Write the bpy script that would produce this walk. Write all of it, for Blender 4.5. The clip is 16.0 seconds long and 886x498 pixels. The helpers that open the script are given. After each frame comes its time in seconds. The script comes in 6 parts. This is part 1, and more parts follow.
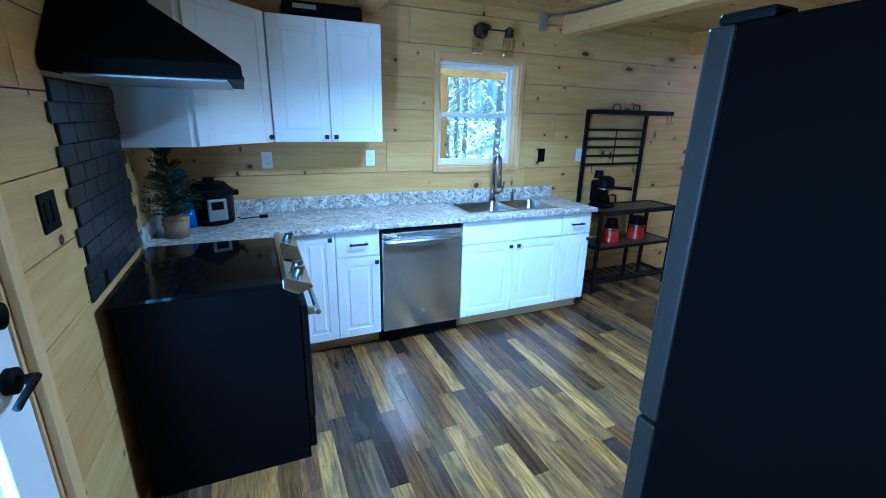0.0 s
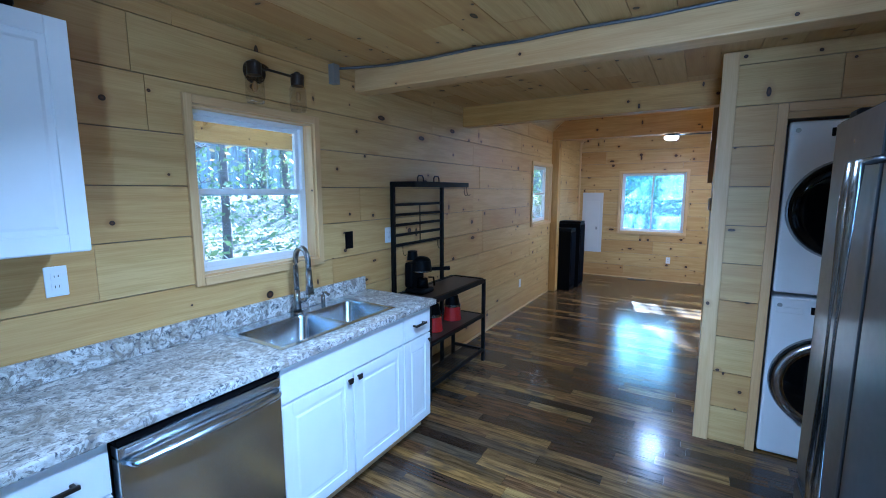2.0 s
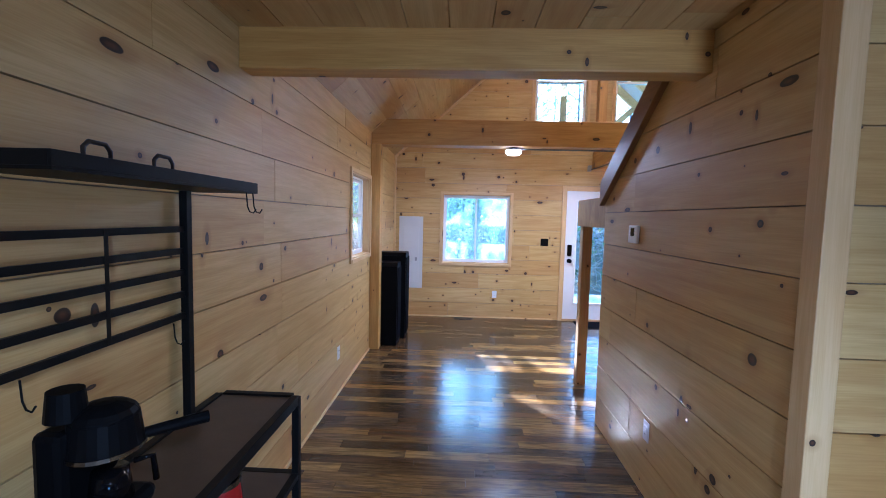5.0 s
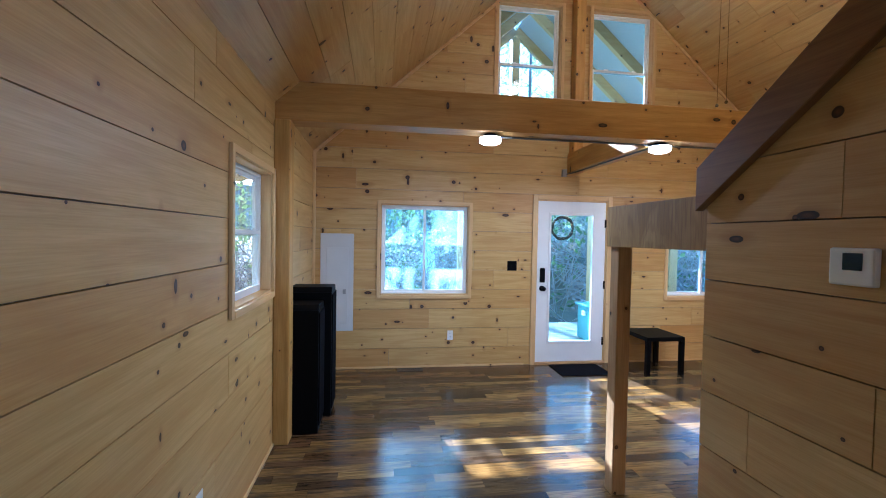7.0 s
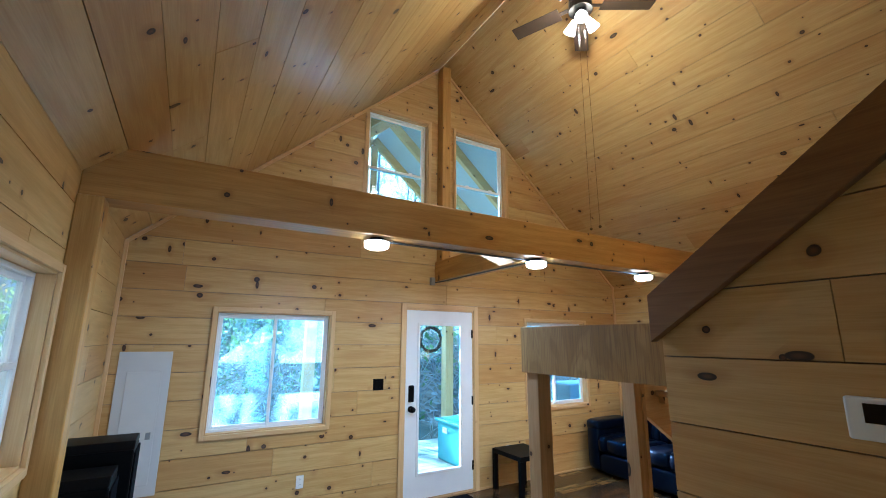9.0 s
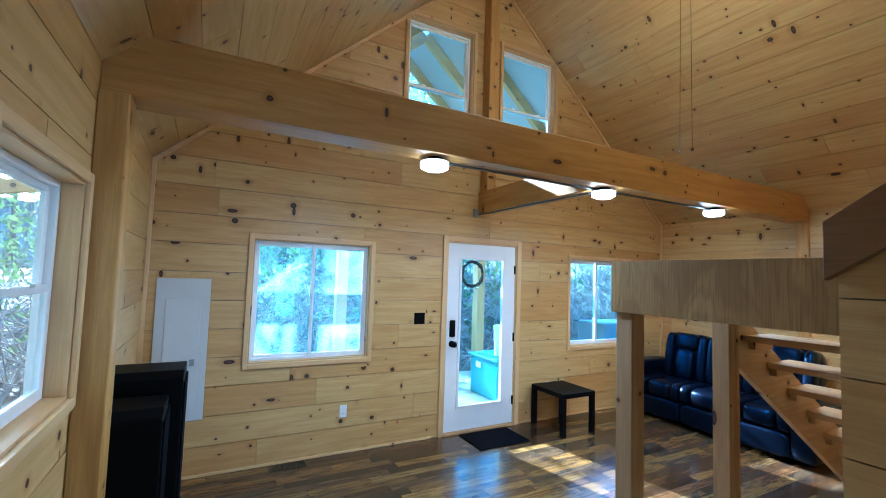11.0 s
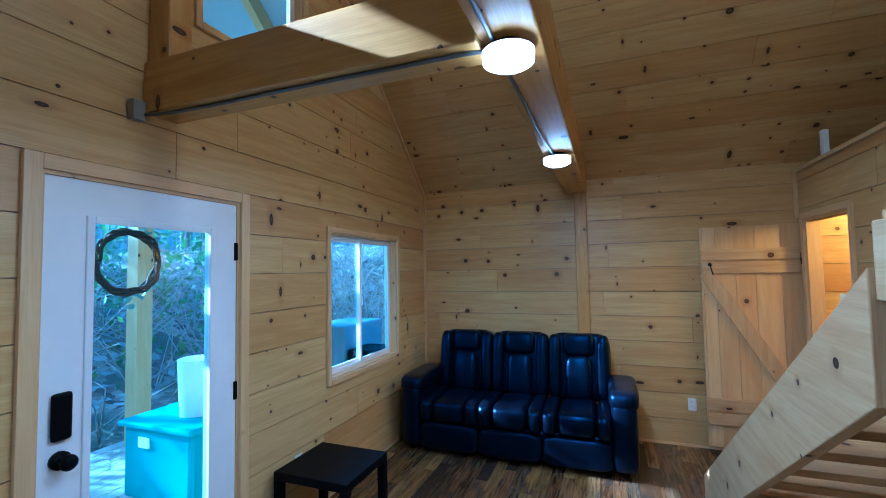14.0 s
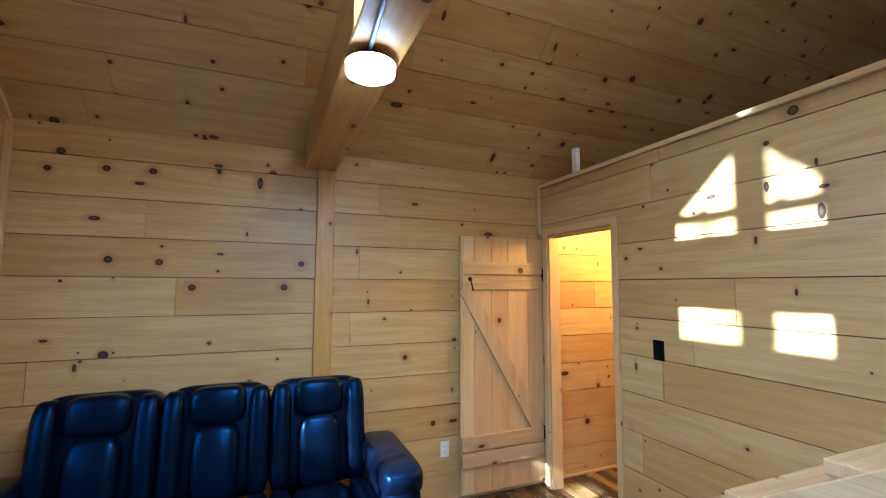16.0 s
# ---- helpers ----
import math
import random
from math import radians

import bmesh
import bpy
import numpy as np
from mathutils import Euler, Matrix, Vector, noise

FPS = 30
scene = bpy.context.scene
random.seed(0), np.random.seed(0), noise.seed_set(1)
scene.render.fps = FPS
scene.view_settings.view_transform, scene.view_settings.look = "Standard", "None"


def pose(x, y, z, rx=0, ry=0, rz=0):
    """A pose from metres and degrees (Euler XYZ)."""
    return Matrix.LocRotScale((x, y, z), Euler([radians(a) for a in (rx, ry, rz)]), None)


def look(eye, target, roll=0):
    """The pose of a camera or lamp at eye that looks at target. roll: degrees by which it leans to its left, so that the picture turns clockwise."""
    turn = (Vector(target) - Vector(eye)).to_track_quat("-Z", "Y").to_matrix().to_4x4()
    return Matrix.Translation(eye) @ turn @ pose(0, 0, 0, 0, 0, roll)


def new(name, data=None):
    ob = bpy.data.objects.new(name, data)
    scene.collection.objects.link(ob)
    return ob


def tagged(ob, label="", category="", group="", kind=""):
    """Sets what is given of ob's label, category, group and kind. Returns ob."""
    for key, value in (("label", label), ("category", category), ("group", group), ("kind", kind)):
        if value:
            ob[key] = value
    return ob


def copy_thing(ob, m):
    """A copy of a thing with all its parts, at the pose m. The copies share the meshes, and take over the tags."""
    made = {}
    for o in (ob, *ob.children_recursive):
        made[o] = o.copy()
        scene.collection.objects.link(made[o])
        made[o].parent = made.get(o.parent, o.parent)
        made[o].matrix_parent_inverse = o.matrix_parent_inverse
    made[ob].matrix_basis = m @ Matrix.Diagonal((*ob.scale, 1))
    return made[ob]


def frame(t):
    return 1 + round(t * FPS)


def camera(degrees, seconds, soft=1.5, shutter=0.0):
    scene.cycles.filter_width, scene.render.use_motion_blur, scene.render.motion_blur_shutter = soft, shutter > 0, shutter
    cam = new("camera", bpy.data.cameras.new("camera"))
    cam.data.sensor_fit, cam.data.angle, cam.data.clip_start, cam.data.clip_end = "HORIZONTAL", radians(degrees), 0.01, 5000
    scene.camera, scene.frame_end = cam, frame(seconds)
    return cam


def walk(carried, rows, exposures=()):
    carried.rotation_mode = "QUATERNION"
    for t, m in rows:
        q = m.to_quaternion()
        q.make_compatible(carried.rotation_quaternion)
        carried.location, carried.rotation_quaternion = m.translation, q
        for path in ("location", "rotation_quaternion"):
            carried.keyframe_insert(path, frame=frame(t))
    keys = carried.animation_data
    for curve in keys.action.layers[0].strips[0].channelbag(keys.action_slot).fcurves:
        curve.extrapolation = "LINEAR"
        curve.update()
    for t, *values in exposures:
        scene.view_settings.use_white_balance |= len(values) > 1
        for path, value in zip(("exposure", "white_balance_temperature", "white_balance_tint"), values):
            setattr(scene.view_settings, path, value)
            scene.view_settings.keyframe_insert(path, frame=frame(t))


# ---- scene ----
cam = camera(92.0, 16.0, soft=1.0)
ROWS = [  # seconds, x, y, z, yaw, pitch, roll
    (0, -1.157, 0.217, 1.602, -23.30, -17.13, -1.29),
    (0.5, -1.209, 0.579, 1.606, -30.29, -13.17, 0.47),
    (1, -1.130, 0.852, 1.615, -35.92, -11.45, 0.69),
    (1.5, -1.073, 1.141, 1.611, -46.66, -9.51, 0.77),
    (2, -0.947, 1.430, 1.628, -58.97, -7.72, 0.04),
    (2.5, -0.668, 1.630, 1.610, -67.16, -5.76, 0.32),
    (3, -0.398, 1.872, 1.604, -72.93, -4.68, -0.73),
    (3.5, -0.088, 2.091, 1.627, -79.17, -0.73, 0.84),
    (4, 0.239, 2.194, 1.620, -83.46, -0.86, 0.77),
    (4.2, 0.355, 2.246, 1.606, -84.09, -2.06, -0.09),
    (6.3, 1.970, 2.659, 1.579, -93.51, -3.73, -1.26),
    (6.5, 2.155, 2.663, 1.597, -94.40, -3.33, -1.14),
    (7, 2.559, 2.721, 1.575, -98.17, -1.61, -1.04),
    (7.5, 2.869, 2.800, 1.626, -104.55, 3.33, 0.29),
    (8, 3.061, 2.918, 1.671, -111.74, 8.55, 1.46),
    (8.5, 3.114, 2.953, 1.681, -117.10, 11.75, 0.79),
    (8.7, 3.137, 2.939, 1.708, -119.34, 12.52, 0.37),
    (10.8, 3.471, 3.067, 1.678, -120.06, 6.23, -1.79),
    (11, 3.618, 3.042, 1.679, -118.35, 3.64, -1.89),
    (11.5, 3.986, 2.997, 1.669, -117.70, -0.67, -2.16),
    (12, 4.394, 2.937, 1.672, -123.52, -0.58, -0.87),
    (12.5, 4.792, 2.680, 1.671, -130.52, -0.16, 0.46),
    (13, 5.091, 2.437, 1.671, -138.71, -0.72, -1.03),
    (13.5, 5.389, 2.135, 1.650, -148.70, 1.39, -0.27),
    (14, 5.685, 1.758, 1.651, -159.00, 2.89, 1.03),
    (14.5, 5.948, 1.447, 1.616, -170.73, 2.72, 0.30),
    (15, 6.130, 1.100, 1.650, -182.69, 3.52, 0.11),
    (15.5, 6.211, 0.689, 1.603, -191.65, 5.35, 0.42),
    (16, 6.285, 0.293, 1.609, -202.34, 4.89, -0.24),
]
EXPOSURES = [(0.0, 3.7, 4000, 0), (1.0, 3.45, 4250, 4), (1.5, 3.3, 4200, 5), (2.5, 3.25, 4200, 11), (3.0, 3.4, 4200, 15), (3.5, 3.6, 4200, 16), (4.2, 3.7, 4500, 24), (6.5, 3.35, 4650, 10), (7.0, 3.25, 4600, 10), (7.5, 3.25, 4600, 7), (8.5, 3.35, 4600, 3), (11.0, 3.4, 4200, -1), (11.5, 3.25, 4200, 0), (12.0, 3.25, 4250, 0), (13.5, 2.8, 3700, -1), (14.5, 2.72, 3750, 1), (15.0, 3.2, 4300, 2), (16.0, 3.3, 4250, 2)]
walk(cam, [(t, pose(x, y, z, 90 + pitch, roll, yaw)) for t, x, y, z, yaw, pitch, roll in ROWS], EXPOSURES)

# ---------------------------------------------------------------- light
SUN = Vector((1.0, 0.23, 0.48)).normalized()
world = bpy.data.worlds.new("world")
scene.world = world
world.use_nodes = True
wn = world.node_tree
sky = wn.nodes.new("ShaderNodeTexSky")
sky.sky_type = "NISHITA"
sky.sun_disc = False
sky.sun_elevation = math.asin(SUN.z)
sky.sun_rotation = math.atan2(SUN.x, SUN.y)
wn.nodes["Background"].inputs["Strength"].default_value = 0.15
wn.links.new(sky.outputs[0], wn.nodes["Background"].inputs["Color"])
sun_lamp = new("sun", bpy.data.lights.new("sun", "SUN"))
sun_lamp.data.energy, sun_lamp.data.angle, sun_lamp.data.color = 5.0, radians(0.5), (1.0, 0.93, 0.82)
sun_lamp.matrix_world = look(SUN * 30, (0, 0, 0))


def lamp(name, kind, place, energy, color, size=0.1, toward=None):
    data = bpy.data.lights.new(name, kind)
    data.energy, data.color = energy, color
    if kind == "AREA":
        data.shape, data.size = "DISK", size
    else:
        data.shadow_soft_size = size
    ob = new(name, data)
    ob.matrix_world = look(place, toward or (place[0], place[1] + 0.001, place[2] - 1))
    return ob


for y in (1.857, 0.354, -1.148):
    lamp("led_light", "AREA", (5.973, y, 2.33), 2.3, (0.95, 0.97, 1.0), 0.16)
door_sky = lamp("door_sky", "AREA", (-1.84, 1.055, 1.08), 6.0, (0.72, 0.87, 1.0), 0.5, (0.5, 1.4, 0.9))
# fill lamp added to brighten the kitchen, no fixture is known there
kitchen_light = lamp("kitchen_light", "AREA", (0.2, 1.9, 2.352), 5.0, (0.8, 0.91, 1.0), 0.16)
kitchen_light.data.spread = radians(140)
door_sky.data.shape, door_sky.data.size, door_sky.data.size_y = "RECTANGLE", 0.56, 1.55
door_sky.matrix_world = look((-1.84, 1.055, 1.08), (0.5, 1.055, 1.08))
lamp("bath_light", "POINT", (3.4, -2.2, 2.15), 10, (1.0, 0.50, 0.05), 0.08)
lamp("fan_light", "POINT", (5.3, 0.36, 4.25), 7, (1.0, 0.8, 0.5), 0.06)


# ---------------------------------------------------------------- materials
def material(name, rough=0.5, metal=0.0, color=(0.5, 0.5, 0.5), spec=0.5):
    m = bpy.data.materials.new(name)
    m.use_nodes = True
    b = m.node_tree.nodes["Principled BSDF"]
    b.inputs["Base Color"].default_value = (*color, 1)
    b.inputs["Roughness"].default_value = rough
    b.inputs["Metallic"].default_value = metal
    b.inputs["Specular IOR Level"].default_value = spec
    return m


class Nodes:
    """Short hand for wiring one material."""

    def __init__(self, m):
        self.t = m.node_tree
        self.b = self.t.nodes["Principled BSDF"]

    def add(self, kind, **kw):
        n = self.t.nodes.new("ShaderNode" + kind)
        for k, v in kw.items():
            if k in n.inputs:
                self.put(n.inputs[k], v)
        return n

    def put(self, socket, v):
        if isinstance(v, bpy.types.NodeSocket):
            self.t.links.new(v, socket)
        elif isinstance(v, bpy.types.Node):
            self.t.links.new(v.outputs[0], socket)
        else:
            socket.default_value = v

    def math(self, op, a, b=0.0, clamp=False):
        n = self.t.nodes.new("ShaderNodeMath")
        n.operation, n.use_clamp = op, clamp
        self.put(n.inputs[0], a), self.put(n.inputs[1], b)
        return n.outputs[0]

    def mapping(self, src, scale, loc=(0, 0, 0), turn=0.0):
        n = self.t.nodes.new("ShaderNodeMapping")
        self.put(n.inputs["Vector"], src)
        n.inputs["Scale"].default_value, n.inputs["Location"].default_value = scale, loc
        n.inputs["Rotation"].default_value = (0, 0, turn)
        return n.outputs[0]

    def noise(self, src, scale, detail=3.0, rough=0.55, distort=0.0):
        n = self.t.nodes.new("ShaderNodeTexNoise")
        if src is not None:
            self.put(n.inputs["Vector"], src)
        n.inputs["Scale"].default_value, n.inputs["Detail"].default_value = scale, detail
        n.inputs["Roughness"].default_value, n.inputs["Distortion"].default_value = rough, distort
        return n.outputs[0]

    def ramp(self, fac, *stops):
        n = self.t.nodes.new("ShaderNodeValToRGB")
        self.put(n.inputs[0], fac)
        e = n.color_ramp.elements
        while len(e) < len(stops):
            e.new(0.5)
        for s, (p, c) in zip(e, stops):
            s.position = p
            s.color = (*c, 1) if isinstance(c, tuple) else (c, c, c, 1)
        return n.outputs[0]

    def mix(self, fac, a, b, mode="MIX"):
        n = self.t.nodes.new("ShaderNodeMix")
        n.data_type, n.blend_type = "RGBA", mode
        for i, v in ((0, fac), (6, a), (7, b)):
            if isinstance(v, tuple):
                v = (*v, 1)
            self.put(n.inputs[i], v)
        return n.outputs[2]

    def bump(self, height, strength=0.2, distance=0.002):
        n = self.t.nodes.new("ShaderNodeBump")
        n.inputs["Strength"].default_value, n.inputs["Distance"].default_value = strength, distance
        self.put(n.inputs["Height"], height)
        self.t.links.new(n.outputs[0], self.b.inputs["Normal"])

    def base(self, v):
        self.put(self.b.inputs["Base Color"], v)

    def rough(self, v):
        self.put(self.b.inputs["Roughness"], v)


def pine(name, light, dark, knots=1.0, rough=0.42):
    """Knotty pine: long grain along U, knots with bent grain round them, one tone for each board."""
    m = material(name, rough)
    n = Nodes(m)
    uv = n.add("UVMap").outputs[0]
    tone = n.math("FRACT", n.math("ADD", n.add("ObjectInfo").outputs["Random"], n.t.nodes.new("ShaderNodeAttribute").outputs["Fac"]))
    for a in n.t.nodes:
        if a.bl_idname == "ShaderNodeAttribute":
            a.attribute_name = "tone"
    warp = n.noise(n.mapping(uv, (9, 9, 1)), 1.0, 2)

    def knot_field(sx, sy, share, r0, r1, shift, turn=0.0):
        """Knots strewn at random: the dark heart and the stained grain round it."""
        v = n.t.nodes.new("ShaderNodeTexVoronoi")
        v.voronoi_dimensions, v.feature = "2D", "F1"
        n.put(v.inputs["Vector"], n.mapping(uv, (sx, sy, 1), (shift, shift * 0.7, 0), turn))
        v.inputs["Scale"].default_value = 1.0
        pick = n.t.nodes.new("ShaderNodeSeparateColor")
        n.put(pick.inputs[0], v.outputs["Color"])
        has = n.math("GREATER_THAN", pick.outputs[0], 1.0 - share * knots)
        radius = n.math("ADD", n.math("MULTIPLY", n.math("POWER", pick.outputs[1], 2.0), r1), r0)
        d2 = n.math("ADD", v.outputs["Distance"], n.math("MULTIPLY", n.math("SUBTRACT", warp, 0.5), r1))
        heart = n.math("MULTIPLY", n.math("SUBTRACT", 1.0, n.math("DIVIDE", d2, radius), True), has, True)
        stain = n.math("MULTIPLY", n.math("SUBTRACT", 1.0, n.math("DIVIDE", d2, n.math("MULTIPLY", radius, 3.0)), True), has, True)
        return heart, stain

    c1, h1 = knot_field(3.6, 3.9, 0.29, 0.038, 0.06, 0.0)
    c2, h2 = knot_field(6.0, 6.5, 0.10, 0.035, 0.045, 7.3)
    c3, h3 = knot_field(1.9, 4.6, 0.15, 0.035, 0.06, 3.1, 0.25)
    c4, h4 = knot_field(5.2, 2.2, 0.16, 0.035, 0.06, 11.7, 0.6)
    c3, h3 = n.math("MAXIMUM", c3, c4), n.math("MAXIMUM", h3, h4)
    core = n.math("MAXIMUM", n.math("MAXIMUM", c1, c2), c3)
    halo = n.math("MAXIMUM", n.math("MAXIMUM", h1, n.math("MULTIPLY", h2, 0.6)), h3)
    streak = n.noise(n.mapping(uv, (0.55, 9.0, 1)), 3.0, 4, 0.6, 0.6)
    fine = n.noise(n.mapping(uv, (3.0, 90.0, 1)), 2.0, 3, 0.6)
    cloud = n.noise(n.mapping(uv, (0.5, 1.4, 1)), 1.3, 2)
    grain = n.math("ADD", n.math("MULTIPLY", streak, 0.58), n.math("MULTIPLY", fine, 0.42))
    col = n.mix(n.ramp(grain, (0.36, 1.0), (0.6, 0.0)), light, dark)
    ring = n.math("SINE", n.math("MULTIPLY", n.math("ADD", n.noise(n.mapping(uv, (0.32, 2.6, 1), (2, 5, 0)), 1.4, 1.5, 0.4), n.math("MULTIPLY", halo, 0.05)), 40.0))
    col = n.mix(n.ramp(ring, (0.2, 0.0), (1.0, 0.24)), col, (dark[0] * 0.86, dark[1] * 0.74, dark[2] * 0.62))
    col = n.mix(n.math("MULTIPLY", n.ramp(cloud, (0.48, 0.0), (0.72, 1.0)), 0.3), col, (dark[0] * 0.9, dark[1] * 0.72, dark[2] * 0.6))
    deep = n.mix(0.5, light, dark)
    col = n.mix(n.math("MULTIPLY", n.math("POWER", tone, 2.2), 0.7), col, n.mix(1.0, col, (0.78, 0.62, 0.44), "MULTIPLY"))
    col = n.mix(n.math("MULTIPLY", halo, 0.6), col, (dark[0] * 0.52, dark[1] * 0.34, dark[2] * 0.22))
    col = n.mix(n.ramp(core, (0.02, 0.0), (0.12, 1.0)), col, n.mix(n.ramp(core, (0.35, 0.0), (0.8, 1.0)), (0.022, 0.010, 0.005), (0.09, 0.035, 0.013)))
    n.base(col)
    n.rough(n.math("ADD", rough - 0.05, n.math("MULTIPLY", fine, 0.14)))
    n.bump(n.math("ADD", n.math("MULTIPLY", fine, 0.4), core), 0.25, 0.0015)
    return m


PINE = pine("pine_boards", (0.63, 0.44, 0.175), (0.50, 0.32, 0.10))
CEIL_PINE = pine("pine_ceiling", (0.59, 0.41, 0.16), (0.47, 0.295, 0.09))
TRIM_PINE = pine("pine_trim", (0.72, 0.52, 0.26), (0.62, 0.41, 0.17), 0.35)
BEAM_PINE = pine("pine_beam", (0.58, 0.34, 0.085), (0.42, 0.225, 0.045), 1.0)
KITCHEN_BEAM_PINE = pine("pine_kitchen_beam", (0.66, 0.45, 0.20), (0.54, 0.34, 0.13), 0.8)
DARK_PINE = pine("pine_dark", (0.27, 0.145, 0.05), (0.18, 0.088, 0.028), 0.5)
RAW_PINE = pine("pine_raw", (0.60, 0.43, 0.22), (0.46, 0.295, 0.125), 0.9, 0.6)


def plain(name, color, rough, metal=0.0, vary=0.06, scale=6.0, bump=0.0, spec=0.5):
    m = material(name, rough, metal, color, spec)
    n = Nodes(m)
    co = n.add("TexCoord").outputs["Object"]
    f = n.noise(co, scale, 4)
    n.base(n.mix(f, tuple(c * (1 - vary) for c in color), tuple(min(1, c * (1 + vary)) for c in color)))
    g = n.noise(co, scale * 9, 3)
    n.rough(n.math("ADD", rough - 0.05, n.math("MULTIPLY", g, 0.1)))
    if bump:
        n.bump(g, bump, 0.001)
    return m


WHITE = plain("white_paint", (0.80, 0.81, 0.82), 0.32, bump=0.05)
VINYL = plain("white_vinyl", (0.82, 0.83, 0.84), 0.35)
APPLIANCE = plain("white_enamel", (0.80, 0.81, 0.83), 0.22)
BLACK = plain("black_plastic", (0.004, 0.004, 0.0045), 0.45, spec=0.05)
GLOSS_BLACK = plain("black_glass", (0.003, 0.003, 0.0035), 0.07, spec=0.14)
BLACK_STEEL = plain("black_steel", (0.0025, 0.0025, 0.003), 0.5, spec=0.03)
IRON = plain("black_iron", (0.005, 0.005, 0.005), 0.5, bump=0.2, spec=0.12)
CHROME = plain("brushed_nickel", (0.30, 0.29, 0.28), 0.25, 1.0)
BRONZE = plain("oiled_bronze", (0.05, 0.042, 0.036), 0.35, 0.8)
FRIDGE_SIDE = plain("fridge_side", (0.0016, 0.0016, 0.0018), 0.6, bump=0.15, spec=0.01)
RED = plain("red_plastic", (0.32, 0.012, 0.01), 0.25)
CORE = plain("wall_core", (0.25, 0.2, 0.15), 0.9)
GREY = plain("grey_metal", (0.35, 0.36, 0.37), 0.4, 0.7)
DARK_MAT = plain("dark_fabric", (0.005, 0.005, 0.007), 0.95, scale=60, vary=0.4, bump=0.4, spec=0.05)
TEAL = plain("teal_plastic", (0.13, 0.30, 0.31), 0.5)


def steel(name="stainless"):
    m = material(name, 0.3, 1.0, (0.66, 0.70, 0.74))
    n = Nodes(m)
    co = n.add("TexCoord").outputs["Object"]
    f = n.noise(n.mapping(co, (2, 2, 40)), 1.0, 2)
    n.rough(n.math("ADD", 0.2, n.math("MULTIPLY", f, 0.06)))
    n.b.inputs["Anisotropic"].default_value = 0.8
    n.b.inputs["Anisotropic Rotation"].default_value = 0.25
    tan = n.t.nodes.new("ShaderNodeTangent")
    tan.direction_type, tan.axis = "RADIAL", "Z"
    n.put(n.b.inputs["Tangent"], tan.outputs[0])
    return m


STEEL = steel()


def stone_top():
    m = material("laminate_counter", 0.28)
    n = Nodes(m)
    co = n.add("TexCoord").outputs["Object"]
    a = n.noise(co, 11.0, 6, 0.65, 1.8)
    b = n.noise(n.mapping(co, (1, 1, 1), (5, 3, 1)), 38.0, 5, 0.65, 1.2)
    c = n.noise(n.mapping(co, (1, 1, 1), (9, 7, 2)), 22.0, 5, 0.7, 2.5)
    col = n.mix(n.ramp(a, (0.36, 0.0), (0.62, 1.0)), (0.27, 0.23, 0.18), (0.74, 0.73, 0.70))
    col = n.mix(n.ramp(c, (0.51, 0.0), (0.58, 0.9)), col, (0.20, 0.175, 0.15))
    col = n.mix(n.ramp(b, (0.56, 0.0), (0.63, 0.95)), col, (0.05, 0.055, 0.07))
    n.base(col)
    return m


COUNTER = stone_top()


def floor_wood():
    m = material("vinyl_planks", 0.3, spec=0.45)
    n = Nodes(m)
    uv = n.add("UVMap").outputs[0]
    at = n.add("Attribute")
    at.attribute_name = "tone"
    tone = n.math("FRACT", n.math("ADD", n.add("ObjectInfo").outputs["Random"], at.outputs["Fac"]))
    base = n.ramp(tone, (0.0, (0.019, 0.014, 0.012)), (0.14, (0.125, 0.062, 0.022)), (0.3, (0.051, 0.035, 0.021)), (0.46, (0.281, 0.156, 0.041)),
                  (0.6, (0.098, 0.069, 0.039)), (0.74, (0.156, 0.078, 0.031)), (0.86, (0.343, 0.211, 0.062)), (1.0, (0.030, 0.023, 0.018)))
    s = n.noise(n.mapping(uv, (1.6, 22.0, 1)), 2.2, 5, 0.65, 0.8)
    blot = n.noise(n.mapping(uv, (2.0, 6.0, 1)), 2.0, 3)
    col = n.mix(n.ramp(s, (0.38, 1.0), (0.6, 0.0)), base, n.mix(1.0, base, (0.42, 0.40, 0.40), "MULTIPLY"))
    col = n.mix(n.math("MULTIPLY", n.ramp(blot, (0.52, 0.0), (0.66, 1.0)), 0.6), col, (0.032, 0.028, 0.026))
    n.base(col)
    n.rough(n.math("ADD", 0.11, n.math("MULTIPLY", s, 0.17)))
    n.bump(s, 0.12, 0.001)
    return m


FLOOR = floor_wood()


